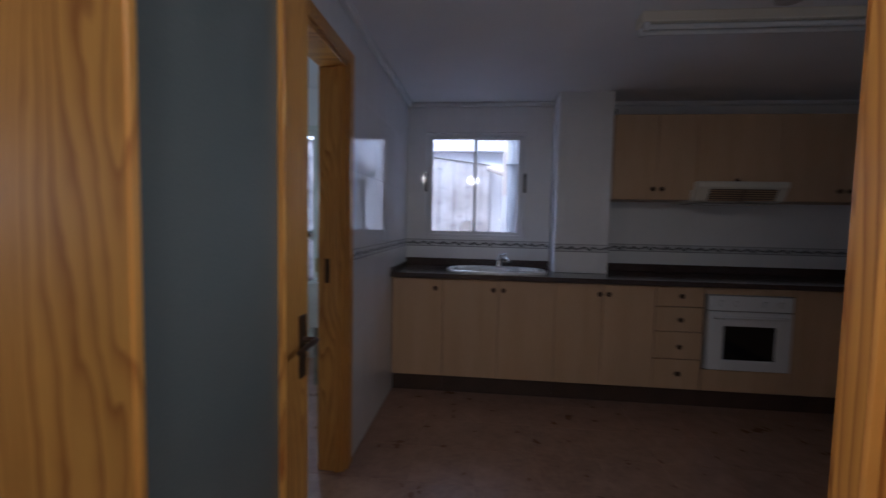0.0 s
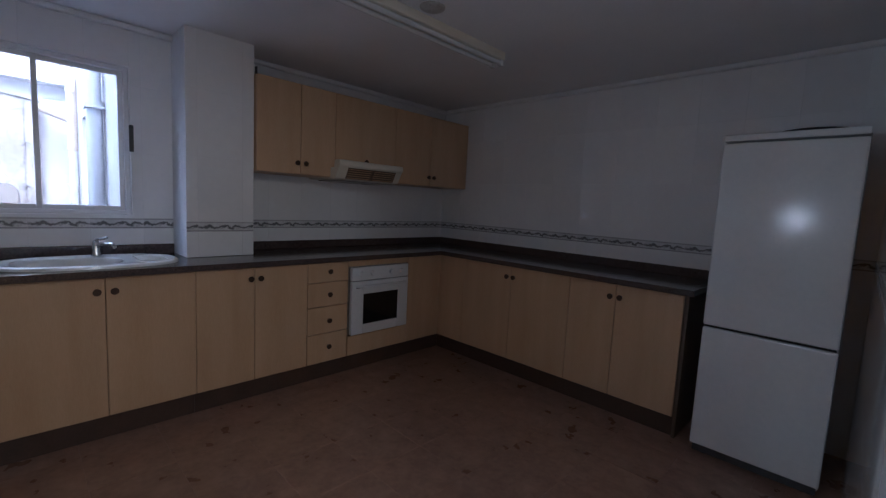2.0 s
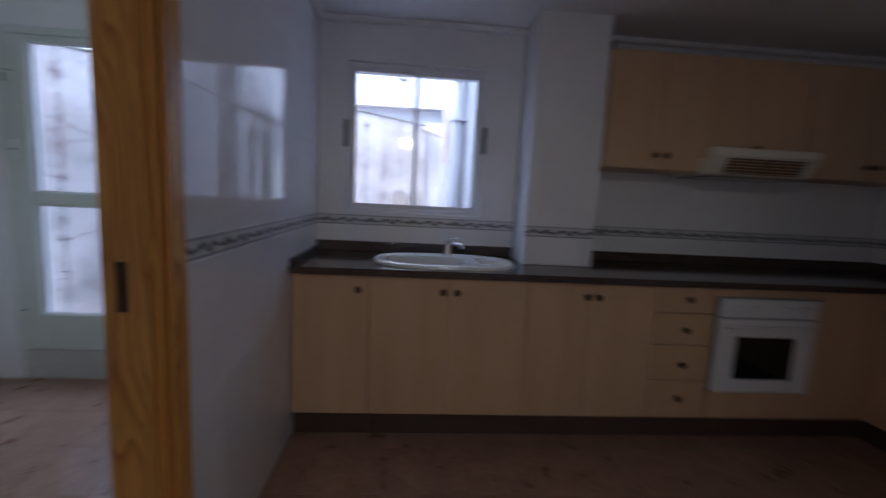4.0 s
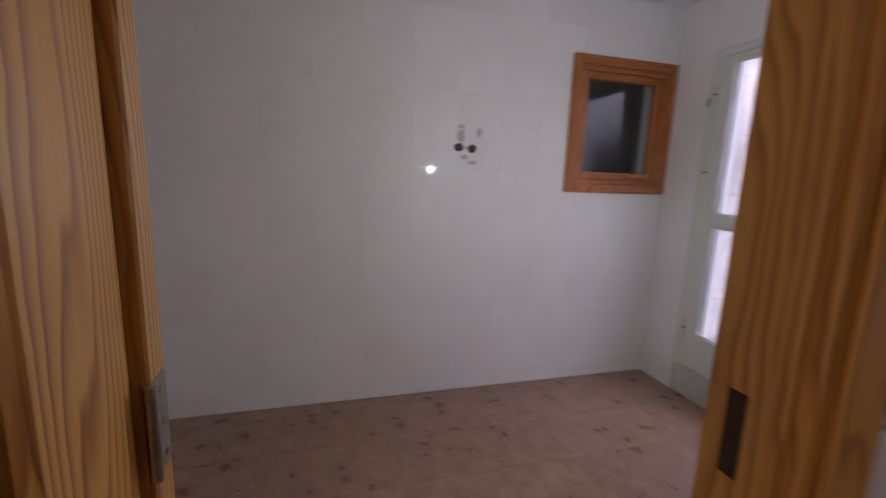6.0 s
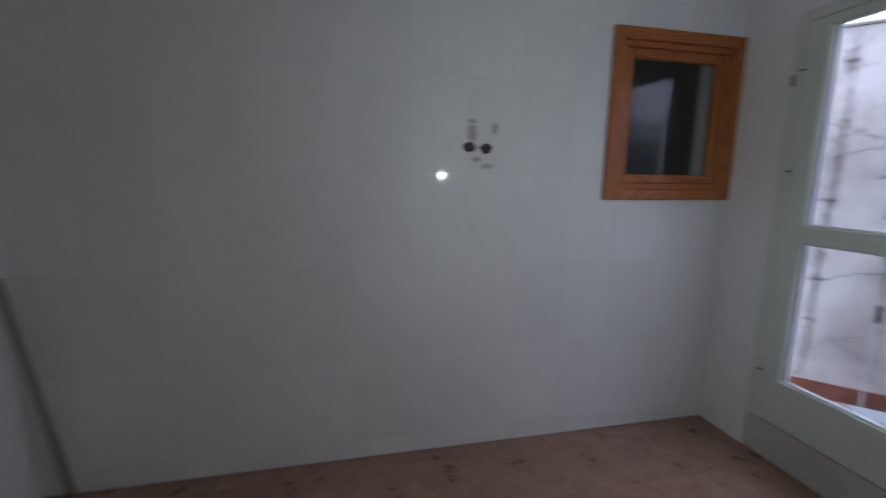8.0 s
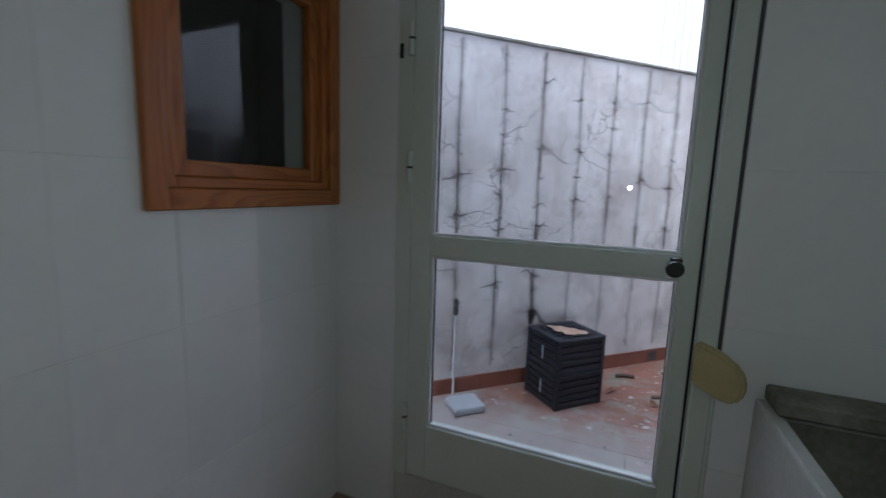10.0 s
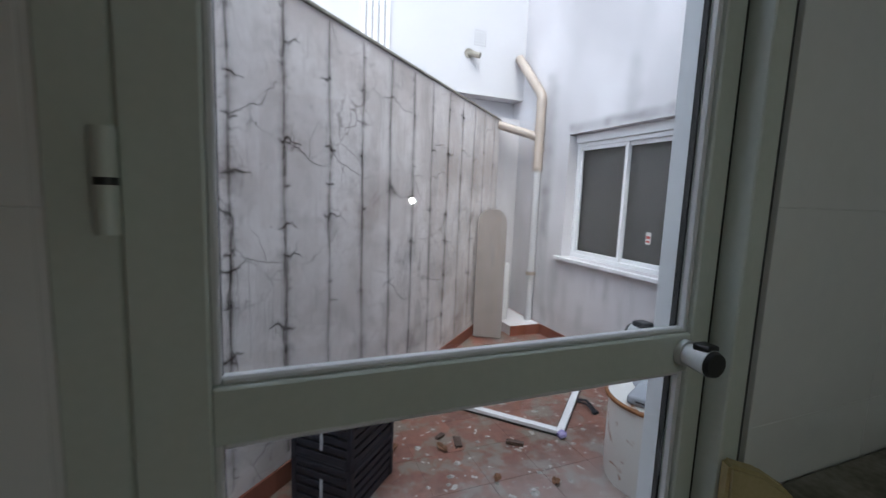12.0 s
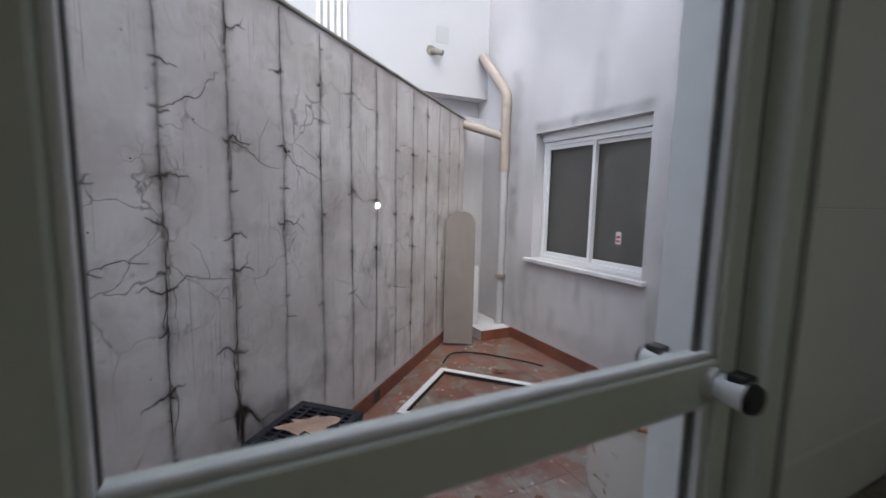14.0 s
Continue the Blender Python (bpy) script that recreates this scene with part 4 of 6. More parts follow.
def sink():
    ob = thing("sink", (0.77, -0.33, 0.9), "white oval ceramic sink with a drainer let into granite", "sink")
    bm = bmesh.new()
    n = 56

    def ring(cx, cy, a, b, z, p=2.6):
        vs = []
        for i in range(n):
            t = 2 * math.pi * i / n
            c, s = math.cos(t), math.sin(t)
            vs.append(bm.verts.new((cx + a * math.copysign(abs(c) ** (2 / p), c), cy + b * math.copysign(abs(s) ** (2 / p), s), z)))
        return vs

    rings = [ring(0.77, -0.33, 0.385, 0.235, 0.9005), ring(0.77, -0.33, 0.383, 0.233, 0.912), ring(0.77, -0.33, 0.372, 0.222, 0.919), ring(0.77, -0.33, 0.358, 0.208, 0.918)]
    rings += [ring(0.72, -0.33, 0.270, 0.18, 0.914), ring(0.67, -0.33, 0.225, 0.160, 0.910), ring(0.67, -0.33, 0.212, 0.150, 0.895), ring(0.67, -0.33, 0.19, 0.135, 0.79), ring(0.67, -0.33, 0.15, 0.105, 0.76), ring(0.67, -0.33, 0.03, 0.03, 0.755)]
    for a, b in zip(rings, rings[1:]):
        for i in range(n):
            bm.faces.new((a[i], a[(i + 1) % n], b[(i + 1) % n], b[i]))
    bm.faces.new(rings[-1])
    bmesh.ops.recalc_face_normals(bm, faces=bm.faces)
    part("bowl", bm, M_CERAMIC, ob, smooth=True)
    part("drain", rod((0.67, -0.33, 0.756), (0.67, -0.33, 0.760), 0.035), M_CHROME, ob, "chrome drain")
    for i in range(5):
        y = -0.42 + i * 0.045
        part("drainer_rib", boxed(0.95, 1.09, y - 0.006, y + 0.006, 0.914, 0.921, 0.003), M_CERAMIC, ob)
    tap = thing("tap", (0.80, -0.135, 0.915), "small chrome mixer tap on the sink", "tap")
    part("base", lathe(bmesh.new(), [(0.0, 0), (0.026, 0), (0.024, 0.01), (0.019, 0.03), (0.019, 0.075), (0.012, 0.085), (0, 0.085)], (0.80, -0.135, 0.918), 20), M_CHROME, tap, smooth=True)
    part("spout", tube(bmesh.new(), [(0.80, -0.135, 0.965), (0.82, -0.17, 0.985), (0.86, -0.25, 0.99), (0.868, -0.265, 0.975)], 0.011), M_CHROME, tap, smooth=True)
    part("lever", tube(bmesh.new(), [(0.80, -0.135, 1.0), (0.80, -0.15, 1.008), (0.845, -0.19, 1.022)], 0.008), M_CHROME, tap, smooth=True)


sink()


def upper_unit(x0, x1, doors, knobs, z0, label, kz):
    ob = thing("wall_cabinet", ((x0 + x1) / 2, -0.17, z0), label, "cabinet", "fitted wall cabinets")
    part("body", boxed(x0 + 0.001, x1 - 0.001, -0.318, -0.001, z0, 2.09), M_BEECH_EDGE, ob)
    for (a, b), k in zip(doors, knobs):
        d = part("door", boxed(a + 0.0015, b - 0.0015, -0.34, -0.3185, z0 + 0.002, 2.09, 0.003), M_BEECH, ob)
        knob_at(d, k, -0.34, kz, 0, -1)
    return ob


uc = upper_unit(1.618, 2.20, [(1.618, 1.925), (1.925, 2.20)], [1.893, 1.957], 1.468, "beech laminate wall cabinet with two doors beside the pillar", 1.545)
part("hanging_rail_end", boxed(1.618, 1.626, -0.325, -0.30, 2.0905, 2.135), M_BLACK, uc, "dark bracket end")
upper_unit(2.20, 2.775, [(2.20, 2.775)], [2.472], 1.545, "beech laminate cabinet door above the cooker hood", 1.61)
upper_unit(2.775, EX - 0.012, [(2.775, 3.19), (3.19, EX - 0.012)], [3.16, 3.225], 1.468, "beech laminate wall cabinet with two doors in the corner", 1.545)


def hood():
    ob = thing("cooker_hood", (2.46, -0.25, 1.455), "aged cream cooker hood with a slotted underside", "cooker hood")
    bm = bmesh.new()
    prof = [(-0.001, 1.455), (-0.385, 1.455), (-0.405, 1.462), (-0.452, 1.548), (-0.466, 1.556), (-0.468, 1.588), (-0.455, 1.598), (-0.395, 1.598), (-0.385, 1.5435), (-0.001, 1.5435)]
    sides = [[bm.verts.new((x, y, z)) for y, z in prof] for x in (2.165, 2.765)]
    n = len(prof)
    for i in range(n):
        bm.faces.new((sides[0][i], sides[0][(i + 1) % n], sides[1][(i + 1) % n], sides[1][i]))
    bm.faces.new(sides[0])
    bm.faces.new(sides[1])
    bmesh.ops.recalc_face_normals(bm, faces=bm.faces)
    bmesh.ops.bevel(bm, geom=list(bm.edges), offset=0.004, segments=2, affect="EDGES")
    part("body", bm, M_CREAM_PLASTIC, ob)
    # the sloping lower front between two cheeks: slats on a plate coloured dark for a shaded recess
    def sloped(x0, x1, t0, t1, proud, thick):
        bm = bmesh.new()
        a, d = Vector((0, -0.405, 1.462)), Vector((0, -0.047, 0.086))
        nrm = Vector((0, -0.086, -0.047)).normalized()
        ring = [a + d * t0 + nrm * proud, a + d * t1 + nrm * proud, a + d * t1 + nrm * (proud + thick), a + d * t0 + nrm * (proud + thick)]
        ends = [[bm.verts.new((x, p.y, p.z)) for p in ring] for x in (x0, x1)]
        for i in range(4):
            bm.faces.new((ends[0][i], ends[0][(i + 1) % 4], ends[1][(i + 1) % 4], ends[1][i]))
        bm.faces.new(ends[0])
        bm.faces.new(ends[1])
        bmesh.ops.recalc_face_normals(bm, faces=bm.faces)
        return bm

    g = part("grille", sloped(2.25, 2.70, 0.04, 0.96, 0.0005, 0.003), M_CARCASS, ob, "dark plate for the shaded grille recess")
    for i in range(5):
        part("slat", sloped(2.252, 2.698, 0.10 + 0.18 * i, 0.15 + 0.18 * i, 0.004, 0.003), M_BEECH_EDGE, g, "yellowed slat")
    part("post", sloped(2.465, 2.485, 0.05, 0.95, 0.0075, 0.002), M_CARCASS, g)
    part("filter", boxed(2.21, 2.72, -0.39, -0.08, 1.444, 1.4515), M_STEEL, ob, "greasy metal filter")


hood()


def fridge():
    x0, x1, y0, y1 = 3.085, 3.685, -3.205, -2.66
    ob = thing("fridge", ((x0 + x1) / 2, (y0 + y1) / 2, 0), "tall white two-door fridge freezer", "fridge")
    part("body", boxed(x0 + 0.05, x1, y0 + 0.003, y1 - 0.003, 0.03, 1.70, 0.006, 2), M_WHITE_ENAMEL, ob)
    part("top_panel", boxed(x0, x1, y0, y1, 1.7015, 1.735, 0.006, 2), M_WHITE_ENAMEL, ob)
    part("freezer_door", boxed(x0, x0 + 0.048, y0, y1, 0.06, 0.722, 0.010, 3), M_WHITE_ENAMEL, ob, "white lower freezer door")
    part("fridge_door", boxed(x0, x0 + 0.048, y0, y1, 0.734, 1.692, 0.010, 3), M_WHITE_ENAMEL, ob, "white upper fridge door")
    part("door_seal", boxed(x0 + 0.012, x0 + 0.046, y0 + 0.008, y1 - 0.008, 0.723, 0.733), M_RUBBER, ob, "dark door gap")
    part("plinth", boxed(x0 + 0.03, x1 - 0.02, y0 + 0.01, y1 - 0.01, 0.012, 0.058), M_GASKET, ob)
    for x in (x0 + 0.07, x1 - 0.07):
        for y in (y0 + 0.06, y1 - 0.06):
            part("foot", rod((x, y, 0.0), (x, y, 0.0295), 0.02), M_BLACK, ob)
    tr = thing("tray", (3.35, -3.0, 1.735), "flat dark tray lying on the fridge", "tray")
    bm = bmesh.new()
    lathe(bm, [(0, 0.001), (0.12, 0.001), (0.15, 0.02), (0.155, 0.028), (0.148, 0.028), (0.118, 0.008), (0, 0.008)], (3.35, -3.0, 1.735), 28)
    part("dish", bm, M_BLACK, tr, smooth=True)


fridge()


def ceiling_batten():
    ob = thing("ceiling_light", (2.03, -1.47, H), "unlit white double fluorescent batten on the ceiling", "ceiling light")
    part("housing", boxed(1.38, 2.68, -1.52, -1.42, H - 0.05, H - 0.0005, 0.006, 2), M_CREAM_PLASTIC, ob)
    for y in (-1.502, -1.438):
        part("tube", rod((1.42, y, H - 0.068), (2.64, y, H - 0.068), 0.013), M_WHITE_ENAMEL, ob, "unlit glass tube", smooth=True)
        for x in (1.405, 2.655):
            part("lampholder", boxed(x - 0.014, x + 0.014, y - 0.014, y + 0.014, H - 0.086, H - 0.048, 0.003), M_WHITE_ENAMEL, ob)
    r = thing("ceiling_rose", (1.97, -1.60, H), "grey round cover plate on the ceiling", "ceiling fitting")
    part("plate", lathe(bmesh.new(), [(0, -0.012), (0.05, -0.012), (0.062, -0.006), (0.064, -0.0005), (0, -0.0005)], (1.97, -1.60, H), 24), M_SCUFF, r, smooth=True)


ceiling_batten()

# ---- utility room ----
st = thing("stick", (-2.055, -3.12, 0), "grey wooden stick leaning in the corner", "stick")
part("shaft", rod((-2.058, -3.11, 0.002), (-2.006, -3.222, 0.965), 0.0125, n=10), M_STICK, st, smooth=True)


def drill_holes():
    ob = thing("wall_holes", (UW, -1.35, 1.5), "two broken drill holes with grey adhesive scuffs on tile", "wall damage")
    rnd = random.Random(4)

    def blot(name, y, z, ry, rz, mat, th):
        bm = bmesh.new()
        n = 18
        ring = [bm.verts.new((UW + th, y + ry * math.cos(2 * math.pi * i / n) * rnd.uniform(0.8, 1.1), z + rz * math.sin(2 * math.pi * i / n) * rnd.uniform(0.8, 1.1))) for i in range(n)]
        bm.faces.new(ring)
        ext = bmesh.ops.extrude_face_region(bm, geom=list(bm.faces))
        bmesh.ops.translate(bm, vec=(-th + 0.0003, 0, 0), verts=[v for v in ext["geom"] if isinstance(v, bmesh.types.BMVert)])
        bmesh.ops.recalc_face_normals(bm, faces=bm.faces)
        part(name, bm, mat, ob)

    blot("hole", -1.395, 1.50, 0.030, 0.026, M_HOLE_SHADE, 0.002)
    blot("hole", -1.315, 1.495, 0.027, 0.027, M_HOLE_SHADE, 0.002)
    blot("scuff", -1.385, 1.56, 0.026, 0.04, M_SCUFF, 0.0012)
    blot("scuff", -1.385, 1.615, 0.02, 0.012, M_SCUFF, 0.0012)
    blot("scuff", -1.275, 1.585, 0.016, 0.028, M_SCUFF, 0.0012)
    blot("scuff", -1.36, 1.445, 0.022, 0.014, M_SCUFF, 0.0012)
    blot("scuff", -1.31, 1.415, 0.03, 0.013, M_SCUFF, 0.0012)
    blot("scuff", -1.355, 1.50, 0.014, 0.010, M_SCUFF, 0.0016)


drill_holes()


def laundry_basin():
    ob = thing("laundry_basin", (-0.40, -0.2, 0), "worn pale stone laundry basin on a tiled ledge", "basin")
    x0, x1, y0, y1 = -0.65, -0.14, -0.62, -0.014
    part("side", boxed(x0, x0 + 0.04, y0, y1, 0.46, 0.80, 0.008, 2), M_STONE, ob)
    part("side", boxed(x1 - 0.04, x1, y0, y1, 0.46, 0.80, 0.008, 2), M_STONE, ob)
    part("front", boxed(x0 + 0.04, x1 - 0.04, y0, y0 + 0.04, 0.46, 0.80, 0.008, 2), M_STONE, ob)
    part("back", boxed(x0 + 0.04, x1 - 0.04, y1 - 0.05, y1, 0.46, 0.80, 0.008, 2), M_STONE, ob)
    part("bottom", boxed(x0 + 0.04, x1 - 0.04, y0 + 0.04, y1 - 0.05, 0.46, 0.50), M_STONE, ob)
    # Inside faces of the trough are lined in the darker concrete colour.
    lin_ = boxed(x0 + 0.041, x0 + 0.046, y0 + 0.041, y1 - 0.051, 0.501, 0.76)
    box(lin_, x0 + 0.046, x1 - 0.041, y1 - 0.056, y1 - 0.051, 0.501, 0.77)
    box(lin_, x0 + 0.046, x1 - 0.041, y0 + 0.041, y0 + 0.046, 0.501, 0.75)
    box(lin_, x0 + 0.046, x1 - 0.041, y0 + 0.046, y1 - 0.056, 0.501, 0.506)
    part("grime", lin_, M_CONCRETE, ob, "dark film inside the trough")
    part("pedestal", boxed(x0 + 0.05, x1 - 0.02, y0 + 0.06, y1 - 0.02, 0.0, 0.459), M_CONCRETE, ob, "stained concrete pedestal")
    part("back_ledge", boxed(x0 + 0.02, x1, y1 - 0.11, y1, 0.801, 0.845, 0.006), M_CONCRETE, ob, "mouldy concrete ledge")


laundry_basin()
fo = thing("foam_block", (-0.802, -0.016, 0.80), "yellowed rounded foam pad stuck beside the door frame", "foam pad", turn=-29)
bm = bmesh.new()
pts = [(0.0, 0.135), (0.0, 0.012), (0.085, -0.012), (0.112, -0.006), (0.128, 0.02), (0.128, 0.06), (0.112, 0.09), (0.06, 0.122)]
a_ = [bm.verts.new((x, -0.018, z)) for x, z in pts]
b_ = [bm.verts.new((x, 0.018, z)) for x, z in pts]
for i in range(len(pts)):
    bm.faces.new((a_[i], a_[(i + 1) % len(pts)], b_[(i + 1) % len(pts)], b_[i]))
bm.faces.new(a_)
bm.faces.new(b_)
bmesh.ops.recalc_face_normals(bm, faces=bm.faces)
bmesh.ops.bevel(bm, geom=list(bm.edges), offset=0.007, segments=2, affect="EDGES")
part("pad", bm, M_FOAM, fo, local=True, smooth=True)

# ---- patio ----
CA = math.atan2(0.6934, 0.7205)
CW0 = Vector((-0.733, 2.307, 0))      # s = 0 on the cracked wall
CTOP = 2.245
PZ = 0.0                               # patio floor
cw = solid("wall_cracked", boxed(-3.6, 2.02, 0.0, 0.22, -0.1, CTOP), M_CRACKED, "old grey-white rendered wall with dark vertical cracks and dirt runs", "wall", "structure")
cw.location, cw.rotation_euler = CW0, (0, 0, CA)
part("coping", boxed(-3.6, 2.03, -0.012, 0.232, CTOP + 0.0005, CTOP + 0.02, 0.004), M_CONCRETE, cw, "thin weathered coping", local=True)


# heights of the broken knots on the nearest joints, counted from the joint by the door
KNOTS = ((1.43, 1.18, 1.0, 0.62), (1.84, 1.68, 1.47, 1.31, 1.08, 0.95, 0.72), (2.04, 1.62, 1.43, 1.25, 1.11, 0.77, 0.67, 0.52), (1.96, 1.63, 1.44, 1.29, 0.84), (1.98, 1.61, 1.31, 0.85), (2.0, 1.82, 1.45, 1.09, 0.84), (1.95, 1.61, 1.4, 1.09))


def cracks():
    """Joint lines of the blocks showing through, knots where the render broke along them, thin cracks from joint to joint, and dirt."""
    rnd = random.Random(43)
    bm, soil = bmesh.new(), bmesh.new()
    fade = soil.verts.layers.float.new("fade")
    layer = [0]

    def normals(pts):
        n = len(pts)
        for i, (s, z) in enumerate(pts):
            a, b = pts[max(i - 1, 0)], pts[min(i + 1, n - 1)]
            dx, dz = b[0] - a[0], b[1] - a[1]
            ln = math.hypot(dx, dz) or 1
            yield i, s, min(max(z, 0.11), CTOP - 0.004), -dz / ln, dx / ln

    def ribbon(pts, widths):
        layer[0] += 1
        y = -0.0020 - 0.000004 * (layer[0] % 200)
        prev = None
        for (i, s, z, nx, nz), w in zip(normals(pts), widths):
            w *= rnd.uniform(0.45, 1.5)
            cur = (bm.verts.new((s + nx * w, y, z + nz * w)), bm.verts.new((s - nx * w, y, z - nz * w)))
            if prev:
                bm.faces.new((prev[0], prev[1], cur[1], cur[0]))
            prev = cur

    def fringe(pts, w0, w1, strength, ends=True):
        """A film of dirt along a line that fades to nothing at its edges and ends."""
        layer[0] += 1
        y = -0.0004 - 0.000006 * (layer[0] % 250)
        prev, n = None, len(pts)
        for i, s, z, nx, nz in normals(pts):
            w = (w0 + (w1 - w0) * i / max(n - 1, 1)) * rnd.uniform(0.75, 1.25)
            cur = [soil.verts.new((s + nx * w * k, y, z + nz * w * k)) for k in (1, 0, -1)]
            cur[1][fade] = 0.0 if ends and i in (0, n - 1) else strength * rnd.uniform(0.6, 1.1)
            if prev:
                for k in (0, 1):
                    soil.faces.new((prev[k], prev[k + 1], cur[k + 1], cur[k]))
            prev = cur

    def kinked(p, q, amp, depth):
        """A broken line from p to q, each half shifted sideways again and again."""
        pts = [p, q]
        for _ in range(depth):
            out = [pts[0]]
            for a, b in zip(pts, pts[1:]):
                ln = math.hypot(b[0] - a[0], b[1] - a[1])
                t, k = rnd.uniform(0.35, 0.65), rnd.gauss(0, 1) * amp * ln
                out += [(a[0] + (b[0] - a[0]) * t - (b[1] - a[1]) / max(ln, 1e-6) * k, a[1] + (b[1] - a[1]) * t + (b[0] - a[0]) / max(ln, 1e-6) * k), b]
            pts = out
        return pts

    def crack(p, w0, w1, grime):
        n = len(p)
        ribbon(p, [w0 + (w1 - w0) * (i / (n - 1)) ** 0.7 for i in range(n)])
        fringe(p, 0.004 + 2.6 * w0, 0.004 + 3 * w1, grime)

    def arm(s, z, ang, length, w):
        q = (s + math.cos(ang) * length, z + math.sin(ang) * length)
        p = kinked((s, z), q, 0.13, 4)
        crack(p, w, 0.0005, 0.65)
        if length > 0.08 and rnd.random() < 0.4:
            k = p[rnd.randint(5, 12)]
            b = ang + rnd.choice((-1, 1)) * rnd.uniform(0.6, 1.2)
            ln = length * rnd.uniform(0.35, 0.8)
            crack(kinked(k, (k[0] + math.cos(b) * ln, k[1] + math.sin(b) * ln), 0.16, 3), w * 0.5, 0.0003, 0.4)

    first = -1.707
    for k in range(-5, 13):
        s = first + 0.295 * k
        far = max(0.0, (s - 0.3) / 1.6)
        strong = (0.95, 0.85, 1.0, 0.6, 0.6, 0.7, 0.85)[k] if 0 <= k < 7 else rnd.choice((0.4, 0.5, 0.65))
        strong *= 1.0 - 0.45 * min(far, 1.0)
        ph, ph2 = rnd.uniform(0, 6), rnd.uniform(0, 6)

        def off(z):
            return s + 0.007 * math.sin(2.1 * z + ph) + 0.003 * math.sin(9 * z + ph2)

        heights = [CTOP - 0.012 - 0.018 * i for i in range(int((CTOP - 0.13) / 0.018))]
        joint = [(off(z) + rnd.gauss(0, 0.0015), z) for z in heights]
        fringe(joint, 0.036, 0.036, 0.22 + 0.26 * strong)
        fringe(joint, 0.011, 0.011, 0.14 + 0.42 * strong)
        # a hairline that opens and closes on its way down
        run = []
        for i, p in enumerate(joint):
            op_ = noise.noise(Vector((s * 7.3, p[1] * 3.1, 0.5))) + 0.35 * noise.noise(Vector((s * 5.1, p[1] * 17.0, 2.5)))
            w = 0.0003 + max(op_ + 0.1, 0) * 0.0030 * strong
            if op_ > -0.12 + 0.25 * (1 - strong):
                run.append((p, w))
            if (op_ <= -0.12 + 0.25 * (1 - strong) or i == len(joint) - 1) and len(run) > 2:
                ribbon([r[0] for r in run], [r[1] for r in run])
            if op_ <= -0.12 + 0.25 * (1 - strong):
                run = []
        if 0 <= k < 7:
            knots = KNOTS[k]
        else:
            knots = [CTOP - 0.12 - rnd.uniform(0.0, 0.12) - 0.27 * i for i in range(7)]
        for z in knots:
            s0, big = off(z), rnd.random() < 0.65 * strong
            w = (0.0046 if big else 0.0032) * (0.55 + 0.45 * strong)
            for n, side in enumerate((0, 1, rnd.randint(0, 1))):
                if rnd.random() < (0.85 if n < 2 else 0.1):
                    ang = rnd.uniform(-0.4, 0.35) if n < 2 else rnd.choice((-0.9, 0.9))
                    arm(s0, z + rnd.uniform(-0.008, 0.008), math.pi - ang if side else ang, rnd.choice((0.02, 0.03, 0.04, 0.055, 0.09)) * (1.2 if big else 0.85), w)
            if big:
                crack(kinked((s0, z + rnd.uniform(0.02, 0.08)), (s0 + rnd.uniform(-0.012, 0.012), z - rnd.uniform(0.05, 0.16)), 0.08, 3), 0.0009, 0.0016 * strong, 0.5)
                fringe([(s0 - 0.07, z), (s0 - 0.03, z), (s0 + 0.02, z - 0.005), (s0 + 0.07, z)], 0.05, 0.05, 0.34)
            # dirt washed down from the broken edge
            fringe([(s0 + rnd.uniform(-0.02, 0.02), z - 0.05 * i) for i in range(rnd.randint(3, 7))], 0.022, 0.010, 0.35 * strong)
            # cracks that run on to the neighbouring joint and step off it
            if rnd.random() < 0.38 * (1 - 0.6 * min(far, 1.0)):
                q = (s + 0.295 + rnd.uniform(-0.06, 0.02), z + rnd.uniform(-0.22, 0.2))
                p = kinked((s0, z), q, 0.10, 5)
                crack(p, 0.0015, 0.0008, 0.34)
                if rnd.random() < 0.5:
                    m = p[rnd.randint(9, 22)]
                    crack(kinked(m, (m[0] + rnd.uniform(-0.08, 0.08), m[1] + rnd.choice((-1, 1)) * rnd.uniform(0.12, 0.28)), 0.09, 4), 0.0009, 0.0004, 0.22)
        # small nicks all down the joint
        for _ in range(7):
            z, ang = rnd.uniform(0.2, CTOP - 0.06), rnd.uniform(-0.6, 0.6)
            arm(off(z), z, ang + rnd.choice((0, math.pi)), rnd.choice((0.015, 0.022, 0.035)), 0.0015 * (0.5 + 0.5 * strong))
        # drips: bundles of thin vertical runs
        for _ in range(6):
            q, z = s + rnd.uniform(0.03, 0.27), rnd.uniform(0.7, CTOP - 0.02)
            for _ in range(rnd.randint(1, 3)):
                ln = rnd.uniform(0.10, 0.45)
                q += rnd.uniform(0.008, 0.03)
                fringe([(q, z - ln * i / 5) for i in range(6)], rnd.uniform(0.003, 0.009), 0.002, rnd.uniform(0.2, 0.45))
        # pits
        for _ in range(7):
            q, z = s + rnd.uniform(0, 0.295), rnd.uniform(0.2, 2.1)
            ribbon([(q, z), (q + 0.004, z + 0.002), (q + 0.008, z)], [0.0008, 0.0026, 0.0006])
    # broad damp blooms, more of them low on the wall
    for _ in range(40):
        q, z = rnd.uniform(-2.9, 1.6), rnd.choice((rnd.uniform(0.15, 0.6), rnd.uniform(0.3, 2.0)))
        p = kinked((q, z), (q + rnd.uniform(0.2, 0.45), z + rnd.uniform(-0.2, 0.2)), 0.15, 2)
        fringe(p, rnd.uniform(0.08, 0.18), rnd.uniform(0.06, 0.14), rnd.uniform(0.16, 0.36))
    c = part("cracks", bm, M_CRACK, cw, "dark branching cracks", local=True)
    c["kind"] = "stuff"
